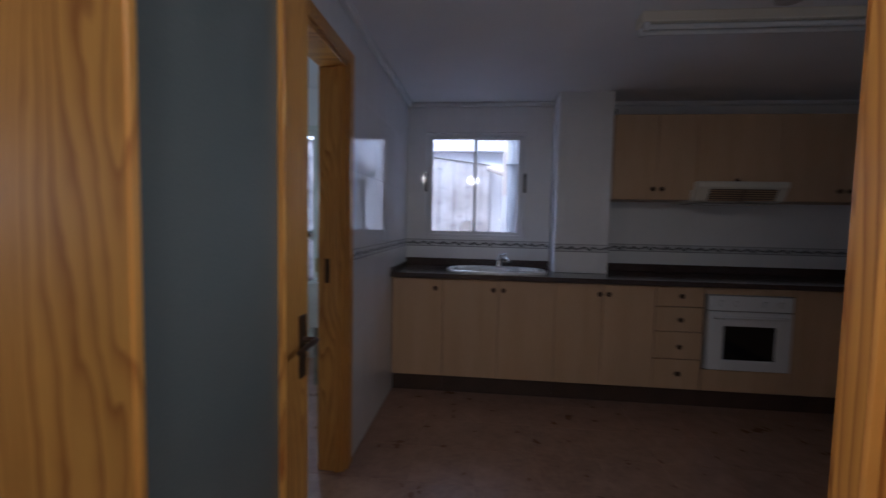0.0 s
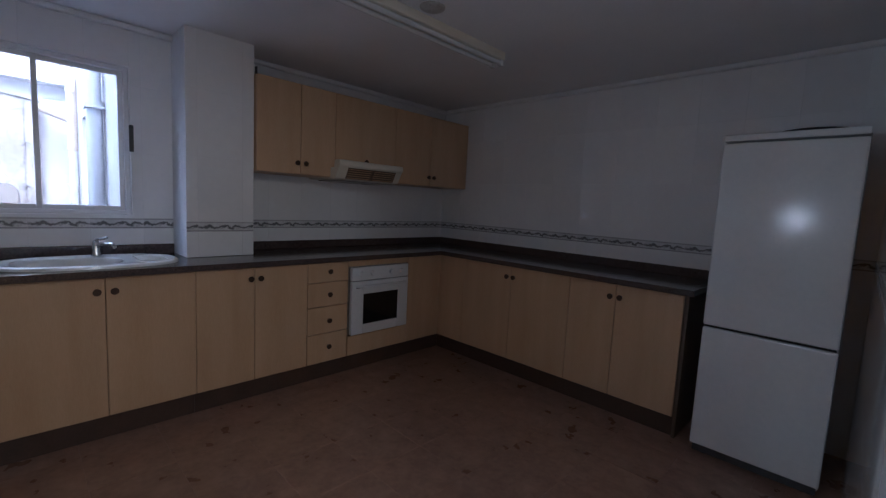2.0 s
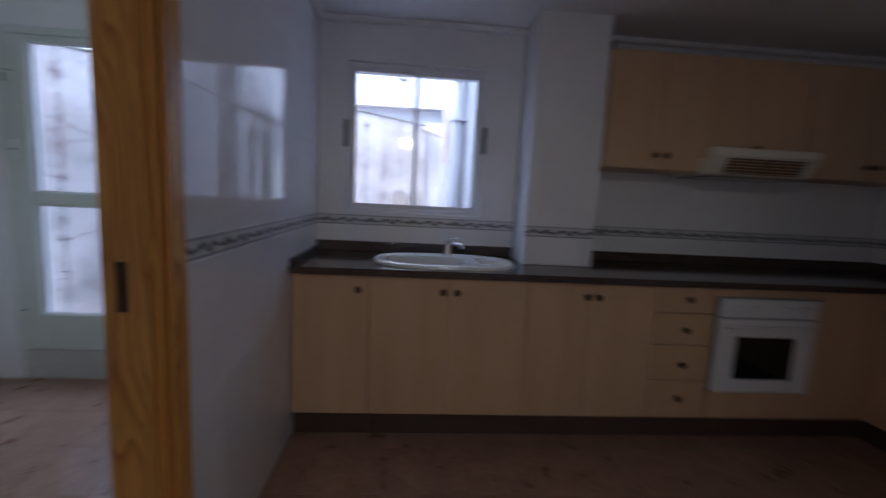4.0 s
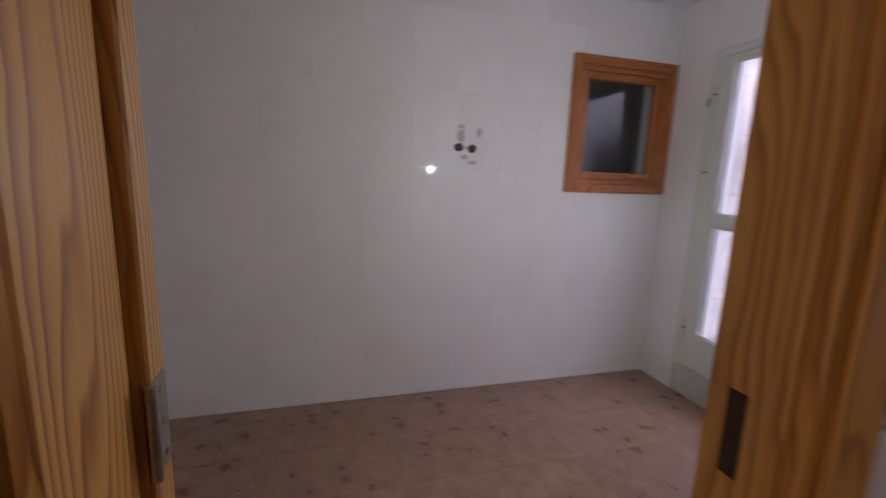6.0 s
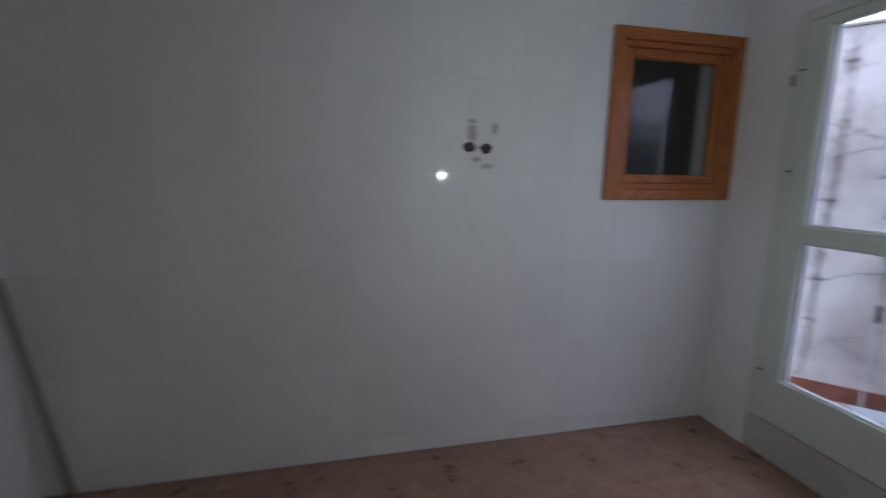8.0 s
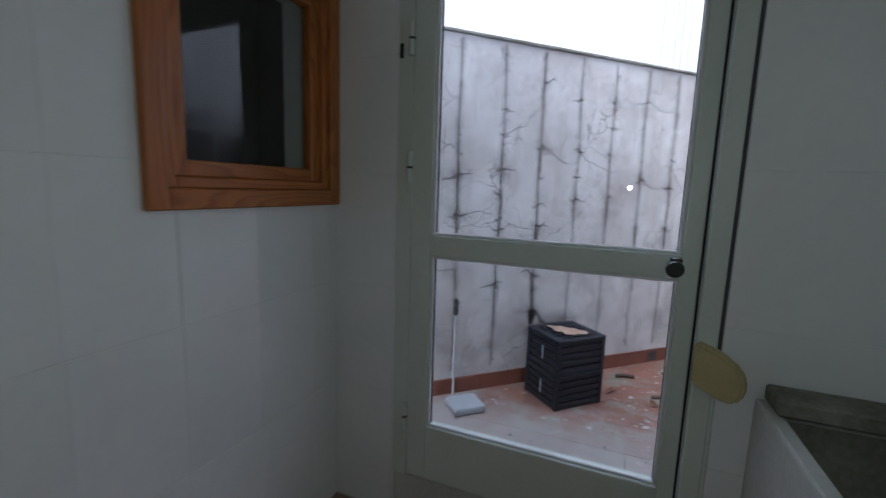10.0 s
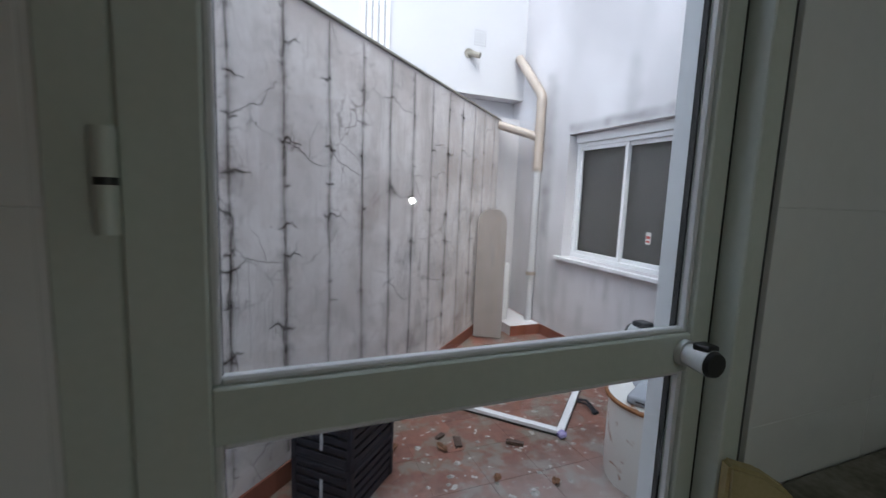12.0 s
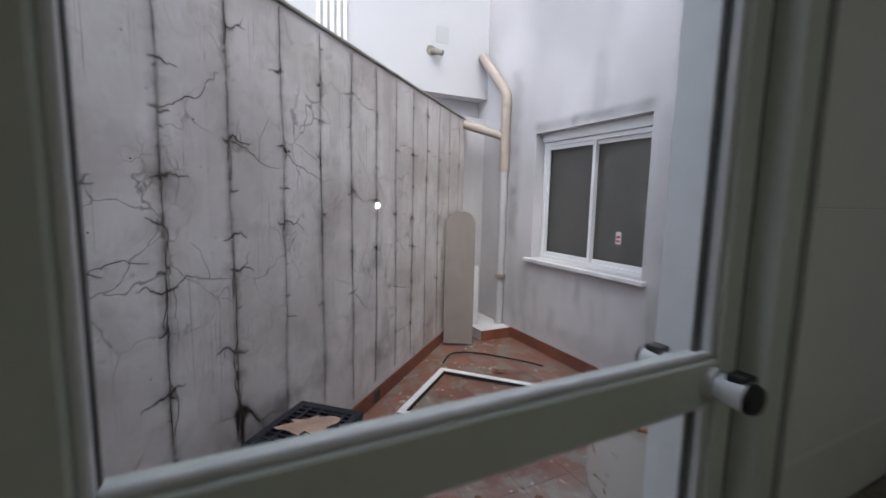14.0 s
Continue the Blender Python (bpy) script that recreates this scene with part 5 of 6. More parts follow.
    g = part("grime", soil, M_GRIME, cw, "soft grey grime along the cracks", local=True)
    g["kind"] = "stuff"


cracks()

WX = 1.03          # patio east wall
PWIN = (1.66, 2.89, 0.87, 2.03)
w_pe = wall("wall_patio_east", 1, 0.30, 4.4, WX, WX + 0.25, -0.1, 5.2, [PWIN], M_RENDER, "white rendered wall with grey damp stains and a shuttered window")
solid("window_reveal_backing", boxed(WX + 0.25, WX + 0.30, PWIN[0] - 0.1, PWIN[1] + 0.1, PWIN[2] - 0.1, PWIN[3] + 0.1), M_SHUTTER, "dark room side of the shuttered window", "wall", "structure")
w_pr = solid("wall_patio_return", boxed(0.60, WX - 0.001, 3.80, 3.95, -0.1, 2.30), M_RENDER, "short white rendered return wall at the patio corner", "wall", "structure")
solid("wall_upper_storey", boxed(-4.6, WX - 0.001, 3.76, 4.2, 2.50, 5.6), M_UPPER, "clean white rendered wall of the next building", "wall", "structure")
solid("wall_lower_storey", boxed(-4.6, WX - 0.001, 3.953, 4.5, -0.1, 2.499), M_UPPER, "white rendered wall set back under the overhang", "wall", "structure")
solid("parapet", boxed(-2.4, WX - 0.002, 0.10, 0.298, 2.96, 3.6), M_RENDER, "white rendered parapet above the kitchen", "wall", "structure")
ground = solid("ground", boxed(-40, 40, 0.30, 60, -0.4, -0.002), M_SKIRT, "screed bed of the patio", "ground", "structure")


corner_plinth = solid("plinth_patio_corner", boxed(0.665, WX - 0.012, 3.16, 3.798, 0.0, 0.106, 0.004), M_RENDER, "low pale rendered plinth in the patio corner", "plinth", "structure")


def patio_window():
    ob = sliding_window("window_patio", (WX + 0.10, PWIN[1] - 0.004, PWIN[2] - 0.002), -90, PWIN[1] - PWIN[0] - 0.008, 1.082, "white sliding window with a lowered dark grey shutter", M_GLASS)
    part("shutter_box", boxed(WX + 0.075, WX + 0.24, PWIN[0] + 0.004, PWIN[1] - 0.004, PWIN[3] - 0.078, PWIN[3] - 0.002, 0.004), M_ALU_OUT, ob, local=False).matrix_parent_inverse = ob.matrix_basis.inverted() @ Matrix.Translation(ob.location)
    return ob


pw = patio_window()
sh = thing("roller_shutter", (WX + 0.20, 2.275, PWIN[2]), "lowered dark grey slatted roller shutter behind the panes", "shutter")
for i in range(21):
    z = PWIN[2] + 0.03 + i * 0.05
    part("slat", boxed(WX + 0.185, WX + 0.197, PWIN[0] + 0.006, PWIN[1] - 0.006, z, z + 0.0498, 0.0006), M_SHUTTER, sh)
sl = solid("window_sill", boxed(WX - 0.055, WX + 0.16, PWIN[0] - 0.05, PWIN[1] + 0.06, PWIN[2] - 0.035, PWIN[2] - 0.003, 0.005, 2), M_MARBLE, "white marble window sill with dark weathering", "window sill", "structure")
lbl = thing("sticker", (WX + 0.118, 1.98, 1.13), "small white and red label on the window pane", "sticker")
part("paper", boxed(WX + 0.1155, WX + 0.118, 1.955, 2.005, 1.09, 1.185), M_PAPER, lbl)
part("print", boxed(WX + 0.1145, WX + 0.1153, 1.962, 1.998, 1.135, 1.155), M_RED, lbl, "red printed bars")
part("print", boxed(WX + 0.1145, WX + 0.1153, 1.962, 1.998, 1.105, 1.120), M_RED, lbl, "red printed bars")


def wall_stains():
    """Grey damp film on the rendered wall: beside the pipes, round the window, along the foot."""
    rnd = random.Random(3)
    bm = bmesh.new()
    fade = bm.verts.layers.float.new("fade")
    count = [0]

    def film(y, z, dy, dz, length, width, strength):
        count[0] += 1
        x = WX - 0.0005 - 0.00001 * count[0]
        n = max(int(length / 0.06), 3)
        prev = None
        for i in range(n + 1):
            t = i / n
            w = width * rnd.uniform(0.7, 1.3)
            cy, cz = y + dy * length * t + rnd.uniform(-0.01, 0.01), z + dz * length * t
            cur = [bm.verts.new((x, cy + w * k * abs(dz), max(cz + w * k * abs(dy), 0.09))) for k in (1, 0.35, -0.35, -1)]
            for v in cur[1:3]:
                v[fade] = 0.0 if i in (0, n) else strength * rnd.uniform(0.6, 1.1)
            if prev:
                for k in range(3):
                    bm.faces.new((prev[k], prev[k + 1], cur[k + 1], cur[k]))
            prev = cur

    film(3.22, 2.7, 0, -1, 1.7, 0.13, 0.6)
    film(3.20, 1.6, 0, -1, 1.4, 0.10, 0.4)
    film(1.40, 2.9, 0, -1, 2.8, 0.12, 0.55)
    film(1.22, 1.6, 0, -1, 1.4, 0.12, 0.5)
    film(PWIN[1] + 0.05, PWIN[3] + 0.05, -0.96, 0, PWIN[1] - PWIN[0] + 0.15, 0.06, 0.75)
    film(PWIN[1] + 0.12, PWIN[2] - 0.03, 0, -1, 0.6, 0.10, 0.40)
    film(PWIN[0] - 0.10, PWIN[2] - 0.02, 0, -1, 0.7, 0.08, 0.55)
    film(PWIN[0] - 0.12, PWIN[3] + 0.05, 0, -1, 1.1, 0.07, 0.35)
    film(2.15, PWIN[3] + 0.55, 0, -1, 0.55, 0.10, 0.45)
    film(1.5, 0.22, 1, 0, 1.7, 0.14, 0.40)
    for _ in range(5):
        film(rnd.uniform(0.9, 3.2), rnd.uniform(2.3, 3.6), 0, -1, rnd.uniform(0.3, 0.9), rnd.uniform(0.03, 0.12), rnd.uniform(0.15, 0.4))
    for _ in range(9):
        film(rnd.uniform(1.6, 3.0), rnd.uniform(0.45, 0.85), 0, -1, rnd.uniform(0.15, 0.5), rnd.uniform(0.03, 0.10), rnd.uniform(0.15, 0.35))
    g = part("damp_stain", bm, M_DAMP, w_pe, "soft grey damp stains")
    g["kind"] = "stuff"


wall_stains()


def pipe_ring(bm, x, y, z, r):
    cyl(bm, (x, y, z - 0.02), (x, y, z + 0.02), r)


def downpipes():
    x, y = 0.985, 3.33
    ob = thing("drainpipe", (x, y, 0), "beige plastic drainpipe with elbows in the patio corner", "drainpipe")
    part("lower_pipe", rod((x, y, 0.02), (x, y, 1.74), 0.042), M_PVC_W, ob, smooth=True)
    part("upper_pipe", rod((x, y, 1.70), (x, y, 2.42), 0.050), M_PVC, ob, smooth=True)
    for z in (0.62, 1.74, 1.92, 2.12, 2.38):
        b = bmesh.new()
        pipe_ring(b, x, y, z, 0.056)
        part("collar", b, M_PVC, ob, smooth=True)
    part("elbow", tube(bmesh.new(), [(x, y, 2.40), (x, y, 2.45), (x - 0.002, y + 0.015, 2.485), (x - 0.005, y + 0.045, 2.525), (x - 0.05, y + 0.40, 2.93)], 0.05), M_PVC, ob, smooth=True)
    part("branch", tube(bmesh.new(), [(0.70, 3.70, 2.20), (0.80, 3.58, 2.15), (0.93, 3.40, 2.08), (x, y, 2.04)], 0.045), M_PVC, ob, smooth=True)
    x, y = 0.965, 1.29
    ob2 = thing("drainpipe", (x, y, 0), "dirty white drainpipe fixed to the wall beside the window", "drainpipe")
    part("lower_pipe", rod((x, y, 0.0), (x, y, 1.98), 0.055), M_PVC_W, ob2, smooth=True)
    part("upper_pipe", rod((x, y, 1.98), (x, y, 4.6), 0.05), M_PVC_W, ob2, smooth=True)
    for z in (1.97, 2.30, 2.52):
        b = bmesh.new()
        pipe_ring(b, x, y, z, 0.063)
        part("collar", b, M_PVC_W, ob2, smooth=True)
    part("bracket", boxed(x - 0.066, WX - 0.001, y - 0.075, y + 0.075, 1.93, 1.947, 0.003), M_PVC_W, ob2)


downpipes()


def vent_and_tap():
    ob = thing("vent_holes", (0.46, 3.76, 3.05), "square group of drilled ventilation holes", "vent")
    for i in range(5):
        for j in range(6):
            x, z = 0.40 + i * 0.031, 3.0 + j * 0.030
            # Each hole is a flat disc, its inner shade given by dark colour.
            part("hole", rod((x, 3.7585, z), (x, 3.7595, z), 0.0065, n=10), M_HOLE_SHADE, ob)
    o2 = thing("wall_spout", (0.40, 3.73, 2.88), "stubby beige outlet spout on the wall", "spout")
    part("spout", tube(bmesh.new(), [(0.34, 3.765, 2.90), (0.36, 3.72, 2.895), (0.42, 3.66, 2.865)], 0.03), M_CONCRETE, o2, smooth=True)
    part("flange", rod((0.335, 3.7595, 2.905), (0.335, 3.75, 2.905), 0.05), M_CONCRETE, o2, smooth=True)
    o3 = thing("ribbed_panel", (-0.66, 3.74, 2.5), "white vertical ribbed metal panel on the upper wall", "panel")
    for i in range(5):
        part("rib", boxed(-0.80 + i * 0.06, -0.765 + i * 0.06, 3.725, 3.7595, 2.5, 4.6, 0.006, 2), M_ALU_OUT, o3)


vent_and_tap()


def crate(place, turn, label, lid):
    ob = thing("crate", place, label, "crate", "stacked crates", turn=turn)
    w, d, h = 0.36, 0.315, 0.225
    wall_t = 0.012
    part("base", boxed(-w / 2, w / 2, -d / 2, d / 2, 0.0, 0.012, 0.003), M_CRATE, ob, local=True)
    rows = 5
    for sx in (-1, 1):
        bm = bmesh.new()
        for i in range(rows):
            z = 0.013 + i * 0.044
            box(bm, sx * w / 2 - (wall_t if sx > 0 else 0), sx * w / 2 + (0 if sx > 0 else wall_t), -d / 2 + 0.012, d / 2 - 0.012, z, z + 0.032, 0.002)
        part("side_bars", bm, M_CRATE, ob, local=True)
    for sy in (-1, 1):
        bm = bmesh.new()
        for i in range(rows):
            z = 0.013 + i * 0.044
            box(bm, -w / 2 + 0.012, w / 2 - 0.012, sy * d / 2 - (wall_t if sy > 0 else 0), sy * d / 2 + (0 if sy > 0 else wall_t), z, z + 0.032, 0.002)
        part("end_bars", bm, M_CRATE, ob, local=True)
    for sx in (-1, 1):
        for sy in (-1, 1):
            cx, cy = sx * (w / 2 - 0.009), sy * (d / 2 - 0.009)
            part("corner_post", boxed(cx - 0.014, cx + 0.014, cy - 0.014, cy + 0.014, 0.0, h - 0.002, 0.004), M_CRATE, ob, local=True)
    inner = boxed(-w / 2 + 0.02, w / 2 - 0.02, -d / 2 + 0.02, d / 2 - 0.02, 0.014, h - 0.02)
    part("liner", inner, M_BLACK, ob, local=True)
    rim = boxed(-w / 2 - 0.006, w / 2 + 0.006, -d / 2 - 0.006, -d / 2 + 0.03, h - 0.018, h, 0.004)
    box(rim, -w / 2 - 0.006, w / 2 + 0.006, d / 2 - 0.03, d / 2 + 0.006, h - 0.018, h, 0.004)
    box(rim, -w / 2 - 0.006, -w / 2 + 0.04, -d / 2 + 0.03, d / 2 - 0.03, h - 0.018, h, 0.004)
    box(rim, w / 2 - 0.04, w / 2 + 0.006, -d / 2 + 0.03, d / 2 - 0.03, h - 0.018, h, 0.004)
    part("rim", rim, M_CRATE, ob, local=True)
    part("print", boxed(-w / 2 - 0.0025, -w / 2 - 0.0005, -0.012, 0.004, 0.06, 0.15), M_GREY_PLASTIC, ob, "worn pale vertical print", local=True)
    if lid:
        for i in range(8):
            x = -w / 2 + 0.054 + i * 0.036
            part("lid_slat", boxed(x - 0.006, x + 0.006, -d / 2 + 0.03, d / 2 - 0.03, h - 0.016, h - 0.003), M_CRATE, ob, local=True)
        for i in range(4):
            y = -d / 2 + 0.06 + i * 0.06
            part("lid_slat", boxed(-w / 2 + 0.04, w / 2 - 0.04, y - 0.008, y + 0.008, h - 0.014, h - 0.001), M_CRATE, ob, local=True)
    return ob


CC, CT = (-1.282, 1.415), 46
crate((CC[0], CC[1], PZ), CT, "lower black plastic crate standing against the cracked wall", False)
crate((CC[0], CC[1], PZ + 0.2255), CT, "upper black plastic crate stacked with its slatted lid", True)
cb = thing("cardboard_scrap", (CC[0], CC[1], PZ + 0.452), "torn brown cardboard scrap on the crate", "cardboard", turn=-18)
rnd = random.Random(5)
bm = bmesh.new()
pts = [(0.14 * math.cos(t) * rnd.uniform(0.45, 1.15), 0.085 * math.sin(t) * rnd.uniform(0.45, 1.15)) for t in [2 * math.pi * i / 19 for i in range(19)]]
f_ = bm.faces.new([bm.verts.new((x, y, 0.001 + 0.012 * abs(x + y))) for x, y in pts])
ex_ = bmesh.ops.extrude_face_region(bm, geom=[f_])
bmesh.ops.translate(bm, vec=(0, 0, 0.003), verts=[v for v in ex_["geom"] if isinstance(v, bmesh.types.BMVert)])
bmesh.ops.triangulate(bm, faces=bm.faces)
bmesh.ops.recalc_face_normals(bm, faces=bm.faces)
part("card", bm, M_CARD, cb, local=True)


def floor_frame():
    a, b_, c = Vector((-0.036, 2.65, 0)), Vector((0.596, 1.958, 0)), Vector((-0.651, 2.139, 0))
    turn = math.degrees(math.atan2(b_.y - a.y, b_.x - a.x))
    L_, W_ = (b_ - a).length, (c - a).length
    ob = thing("window_sash", a, "loose white aluminium window sash lying on the floor", "window sash", turn=turn)
    f = 0.045
    for nm, bb in (("rail", (0, L_, -f, 0)), ("rail", (0, L_, -W_, -W_ + f)), ("stile", (0, f, -W_ + f, -f)), ("stile", (L_ - f, L_, -W_ + f, -f))):
        part(nm, boxed(*bb, 0.0125, 0.036, 0.003), M_ALU_OUT, ob, local=True)
    g = boxed(f, L_ - f, -f - 0.006, -f, 0.006, 0.028)
    box(g, f, L_ - f, -W_ + f, -W_ + f + 0.006, 0.006, 0.028)
    box(g, f, f + 0.006, -W_ + f + 0.006, -f - 0.006, 0.006, 0.028)
    box(g, L_ - f - 0.006, L_ - f, -W_ + f + 0.006, -f - 0.006, 0.006, 0.028)
    part("gasket", g, M_RUBBER, ob, "black rubber gasket", local=True)
    for q in ((-0.003, L_ + 0.003, -W_ - 0.003, -W_ + 0.03), (-0.003, L_ + 0.003, -0.03, 0.003), (-0.003, 0.03, -W_ + 0.031, -0.031), (L_ - 0.03, L_ + 0.003, -W_ + 0.031, -0.031)):
        part("outer_seal", boxed(*q, 0.001, 0.0122), M_RUBBER, ob, "black outer seal", local=True)


floor_frame()


def drum():
    x, y, h = 0.23, 0.965, 0.45
    ob = thing("drum", (x, y, 0), "white enamelled drum with a rust-streaked domed lid", "drum")
    part("shell", lathe(bmesh.new(), [(0, 0.0), (0.245, 0.0), (0.25, 0.02), (0.25, h - 0.03), (0.262, h - 0.02)], (x, y, PZ), 40), M_RUSTY, ob, smooth=True)
    part("rim", lathe(bmesh.new(), [(0.255, h - 0.028), (0.27, h - 0.022), (0.272, h - 0.008), (0.262, h - 0.002), (0.25, h - 0.006)], (x, y, PZ), 40), M_RUST, ob, "rusty rolled rim", smooth=True)
    part("lid", lathe(bmesh.new(), [(0.262, h - 0.006), (0.2, h + 0.008), (0.1, h + 0.018), (0, h + 0.022)], (x, y, PZ), 40), M_RUSTY, ob, "rust-streaked white lid", smooth=True)
    o = thing("pump_head", (x + 0.03, y + 0.05, h + 0.017), "grey moulded plastic housing on the drum lid", "plastic housing", turn=-62)
    part("dome", lathe(bmesh.new(), [(0.125, 0.0), (0.12, 0.022), (0.09, 0.048), (0.056, 0.058), (0.053, 0.068), (0, 0.071)], (0, 0, 0), 28), M_GREY_PLASTIC, o, local=True, smooth=True)
    b = boxed(-0.078, 0.078, -0.285, 0.0, -0.012, 0.034, 0.015, 3)
    part("spout", b, M_GREY_PLASTIC, o, local=True, smooth=True)
    part("slot", boxed(-0.036, 0.036, -0.2875, -0.2845, 0.006, 0.014), M_BLACK, o, "dark slot", local=True)


drum()


def ironing_board():
    ob = thing("ironing_board", (0.40, 3.16, 0), "beige ironing board leaning upright in the patio corner", "ironing board", turn=-30)
    bm = bmesh.new()
    w, h, r = 0.14, 1.30, 0.125
    pr = [(-w, 0.02), (w, 0.02), (w, h - r)] + [(w - r + r * math.cos(t), h - r + r * math.sin(t)) for t in [math.pi / 2 * i / 6 for i in range(1, 7)]]
    pr += [(-w + r - r * math.sin(t), h - r + r * math.cos(t)) for t in [math.pi / 2 * i / 6 for i in range(0, 7)]]
    a = [bm.verts.new((x, -0.02, z)) for x, z in pr]
    b = [bm.verts.new((x, 0.012, z)) for x, z in pr]
    for i in range(len(pr)):
        bm.faces.new((a[i], a[(i + 1) % len(pr)], b[(i + 1) % len(pr)], b[i]))
    bm.faces.new(a)
    bm.faces.new(b)
    bmesh.ops.recalc_face_normals(bm, faces=bm.faces)
    part("board", bm, M_BOARDCLOTH, ob, local=True)
    part("leg", rod((-0.11, 0.03, 0.0), (-0.09, 0.03, 1.1), 0.011), M_STEEL, ob, local=True, smooth=True)
    part("leg", rod((0.11, 0.03, 0.0), (0.09, 0.03, 1.1), 0.011), M_STEEL, ob, local=True, smooth=True)


ironing_board()
pl = thing("plank", (0.72, 3.40, 0.1065), "short white plank standing on end in the corner", "plank", turn=-30)
part("board", boxed(-0.035, 0.035, -0.01, 0.01, 0.0, 0.62, 0.002), M_ALU_OUT, pl, local=True)

cable = thing("cable", (0.3, 2.9, 0), "black cable lying curved on the patio floor", "cable")
cp = [Vector((0.05, 2.78, 0.012)), Vector((0.22, 2.93, 0.02)), Vector((0.45, 2.86, 0.012)), Vector((0.72, 2.52, 0.012)), Vector((0.80, 2.38, 0.012))]
fine = []
for i in range(len(cp) - 1):
    p0, p1, p2, p3 = cp[max(i - 1, 0)], cp[i], cp[i + 1], cp[min(i + 2, len(cp) - 1)]
    for k in range(6):
        t = k / 6
        fine.append(0.5 * ((2 * p1) + (p2 - p0) * t + (2 * p0 - 5 * p1 + 4 * p2 - p3) * t * t + (3 * p1 - p0 - 3 * p2 + p3) * t ** 3))
part("lead", tube(bmesh.new(), fine + [cp[-1]], 0.007, 8), M_RUBBER, cable, smooth=True)

br = thing("broom", (-1.9, 1.1, 0), "short white broom stick with a dark grip beside a pale dustpan", "broom", turn=44)
part("stick", rod((-0.06, -0.05, 0.02), (-0.045, -0.015, 0.62), 0.007), M_PVC_W, br, local=True, smooth=True)
part("grip", rod((-0.047, -0.018, 0.56), (-0.045, -0.012, 0.66), 0.015), M_BLACK, br, "black grip", local=True, smooth=True)
part("pan", boxed(-0.12, 0.08, -0.24, -0.06, 0.002, 0.05, 0.015, 2), M_GREY_PLASTIC, br, "blue-grey dustpan", local=True)


def litter():
    rnd = random.Random(21)
    bm = bmesh.new()
    for _ in range(460):
        s = rnd.uniform(-2.2, 1.8)
        off = rnd.uniform(0.06, 2.1)
        x = CW0.x + s * math.cos(CA) + off * math.sin(CA)
        y = CW0.y + s * math.sin(CA) - off * math.cos(CA)
        if x > WX - 0.08 or y < 0.4 or (abs(x - CC[0]) < 0.3 and abs(y - CC[1]) < 0.3) or math.hypot(x - 0.23, y - 0.965) < 0.3:
            continue
        r = rnd.choice((0.006, 0.009, 0.014, 0.022)) * rnd.uniform(0.6, 1.4)
        n = rnd.randint(4, 7)
        t0 = rnd.uniform(0, 6.28)
        z = 0.0015
        lo = [bm.verts.new((x + r * rnd.uniform(0.5, 1.2) * math.cos(t0 + 6.283 * i / n), y + r * rnd.uniform(0.5, 1.2) * math.sin(t0 + 6.283 * i / n), z)) for i in range(n)]
        top = bm.verts.new((x, y, z + r * rnd.uniform(0.15, 0.5)))
        for i in range(n):
            bm.faces.new((lo[i], lo[(i + 1) % n], top))
    solid("litter", bm, M_DEBRIS, "scattered pale flakes of plaster on the patio floor", "debris", "stuff")
    for x, y, k, r in ((0.40, 2.42, "dead_leaf", 0.05), (-0.98, 1.62, "dead_leaf", 0.035), (-0.55, 1.22, "dead_leaf", 0.03), (-0.72, 1.55, "dead_leaf", 0.04), (-0.28, 1.10, "dead_leaf", 0.03)):
        o = thing(k, (x, y, 0), "curled dead brown leaf on the patio floor", "leaf", "dead leaves", turn=rnd.uniform(0, 360))
        b = bmesh.new()
        n = 10
        ctr = b.verts.new((0, 0, 0.006))
        ring = [b.verts.new((r * 1.3 * math.cos(6.283 * i / n) * rnd.uniform(0.6, 1.2), r * 0.7 * math.sin(6.283 * i / n) * rnd.uniform(0.6, 1.2), rnd.uniform(0.003, 0.6 * r))) for i in range(n)]
        for i in range(n):
            b.faces.new((ctr, ring[i], ring[(i + 1) % n]))
        part("blade", b, M_LEAF, o, local=True)


litter()


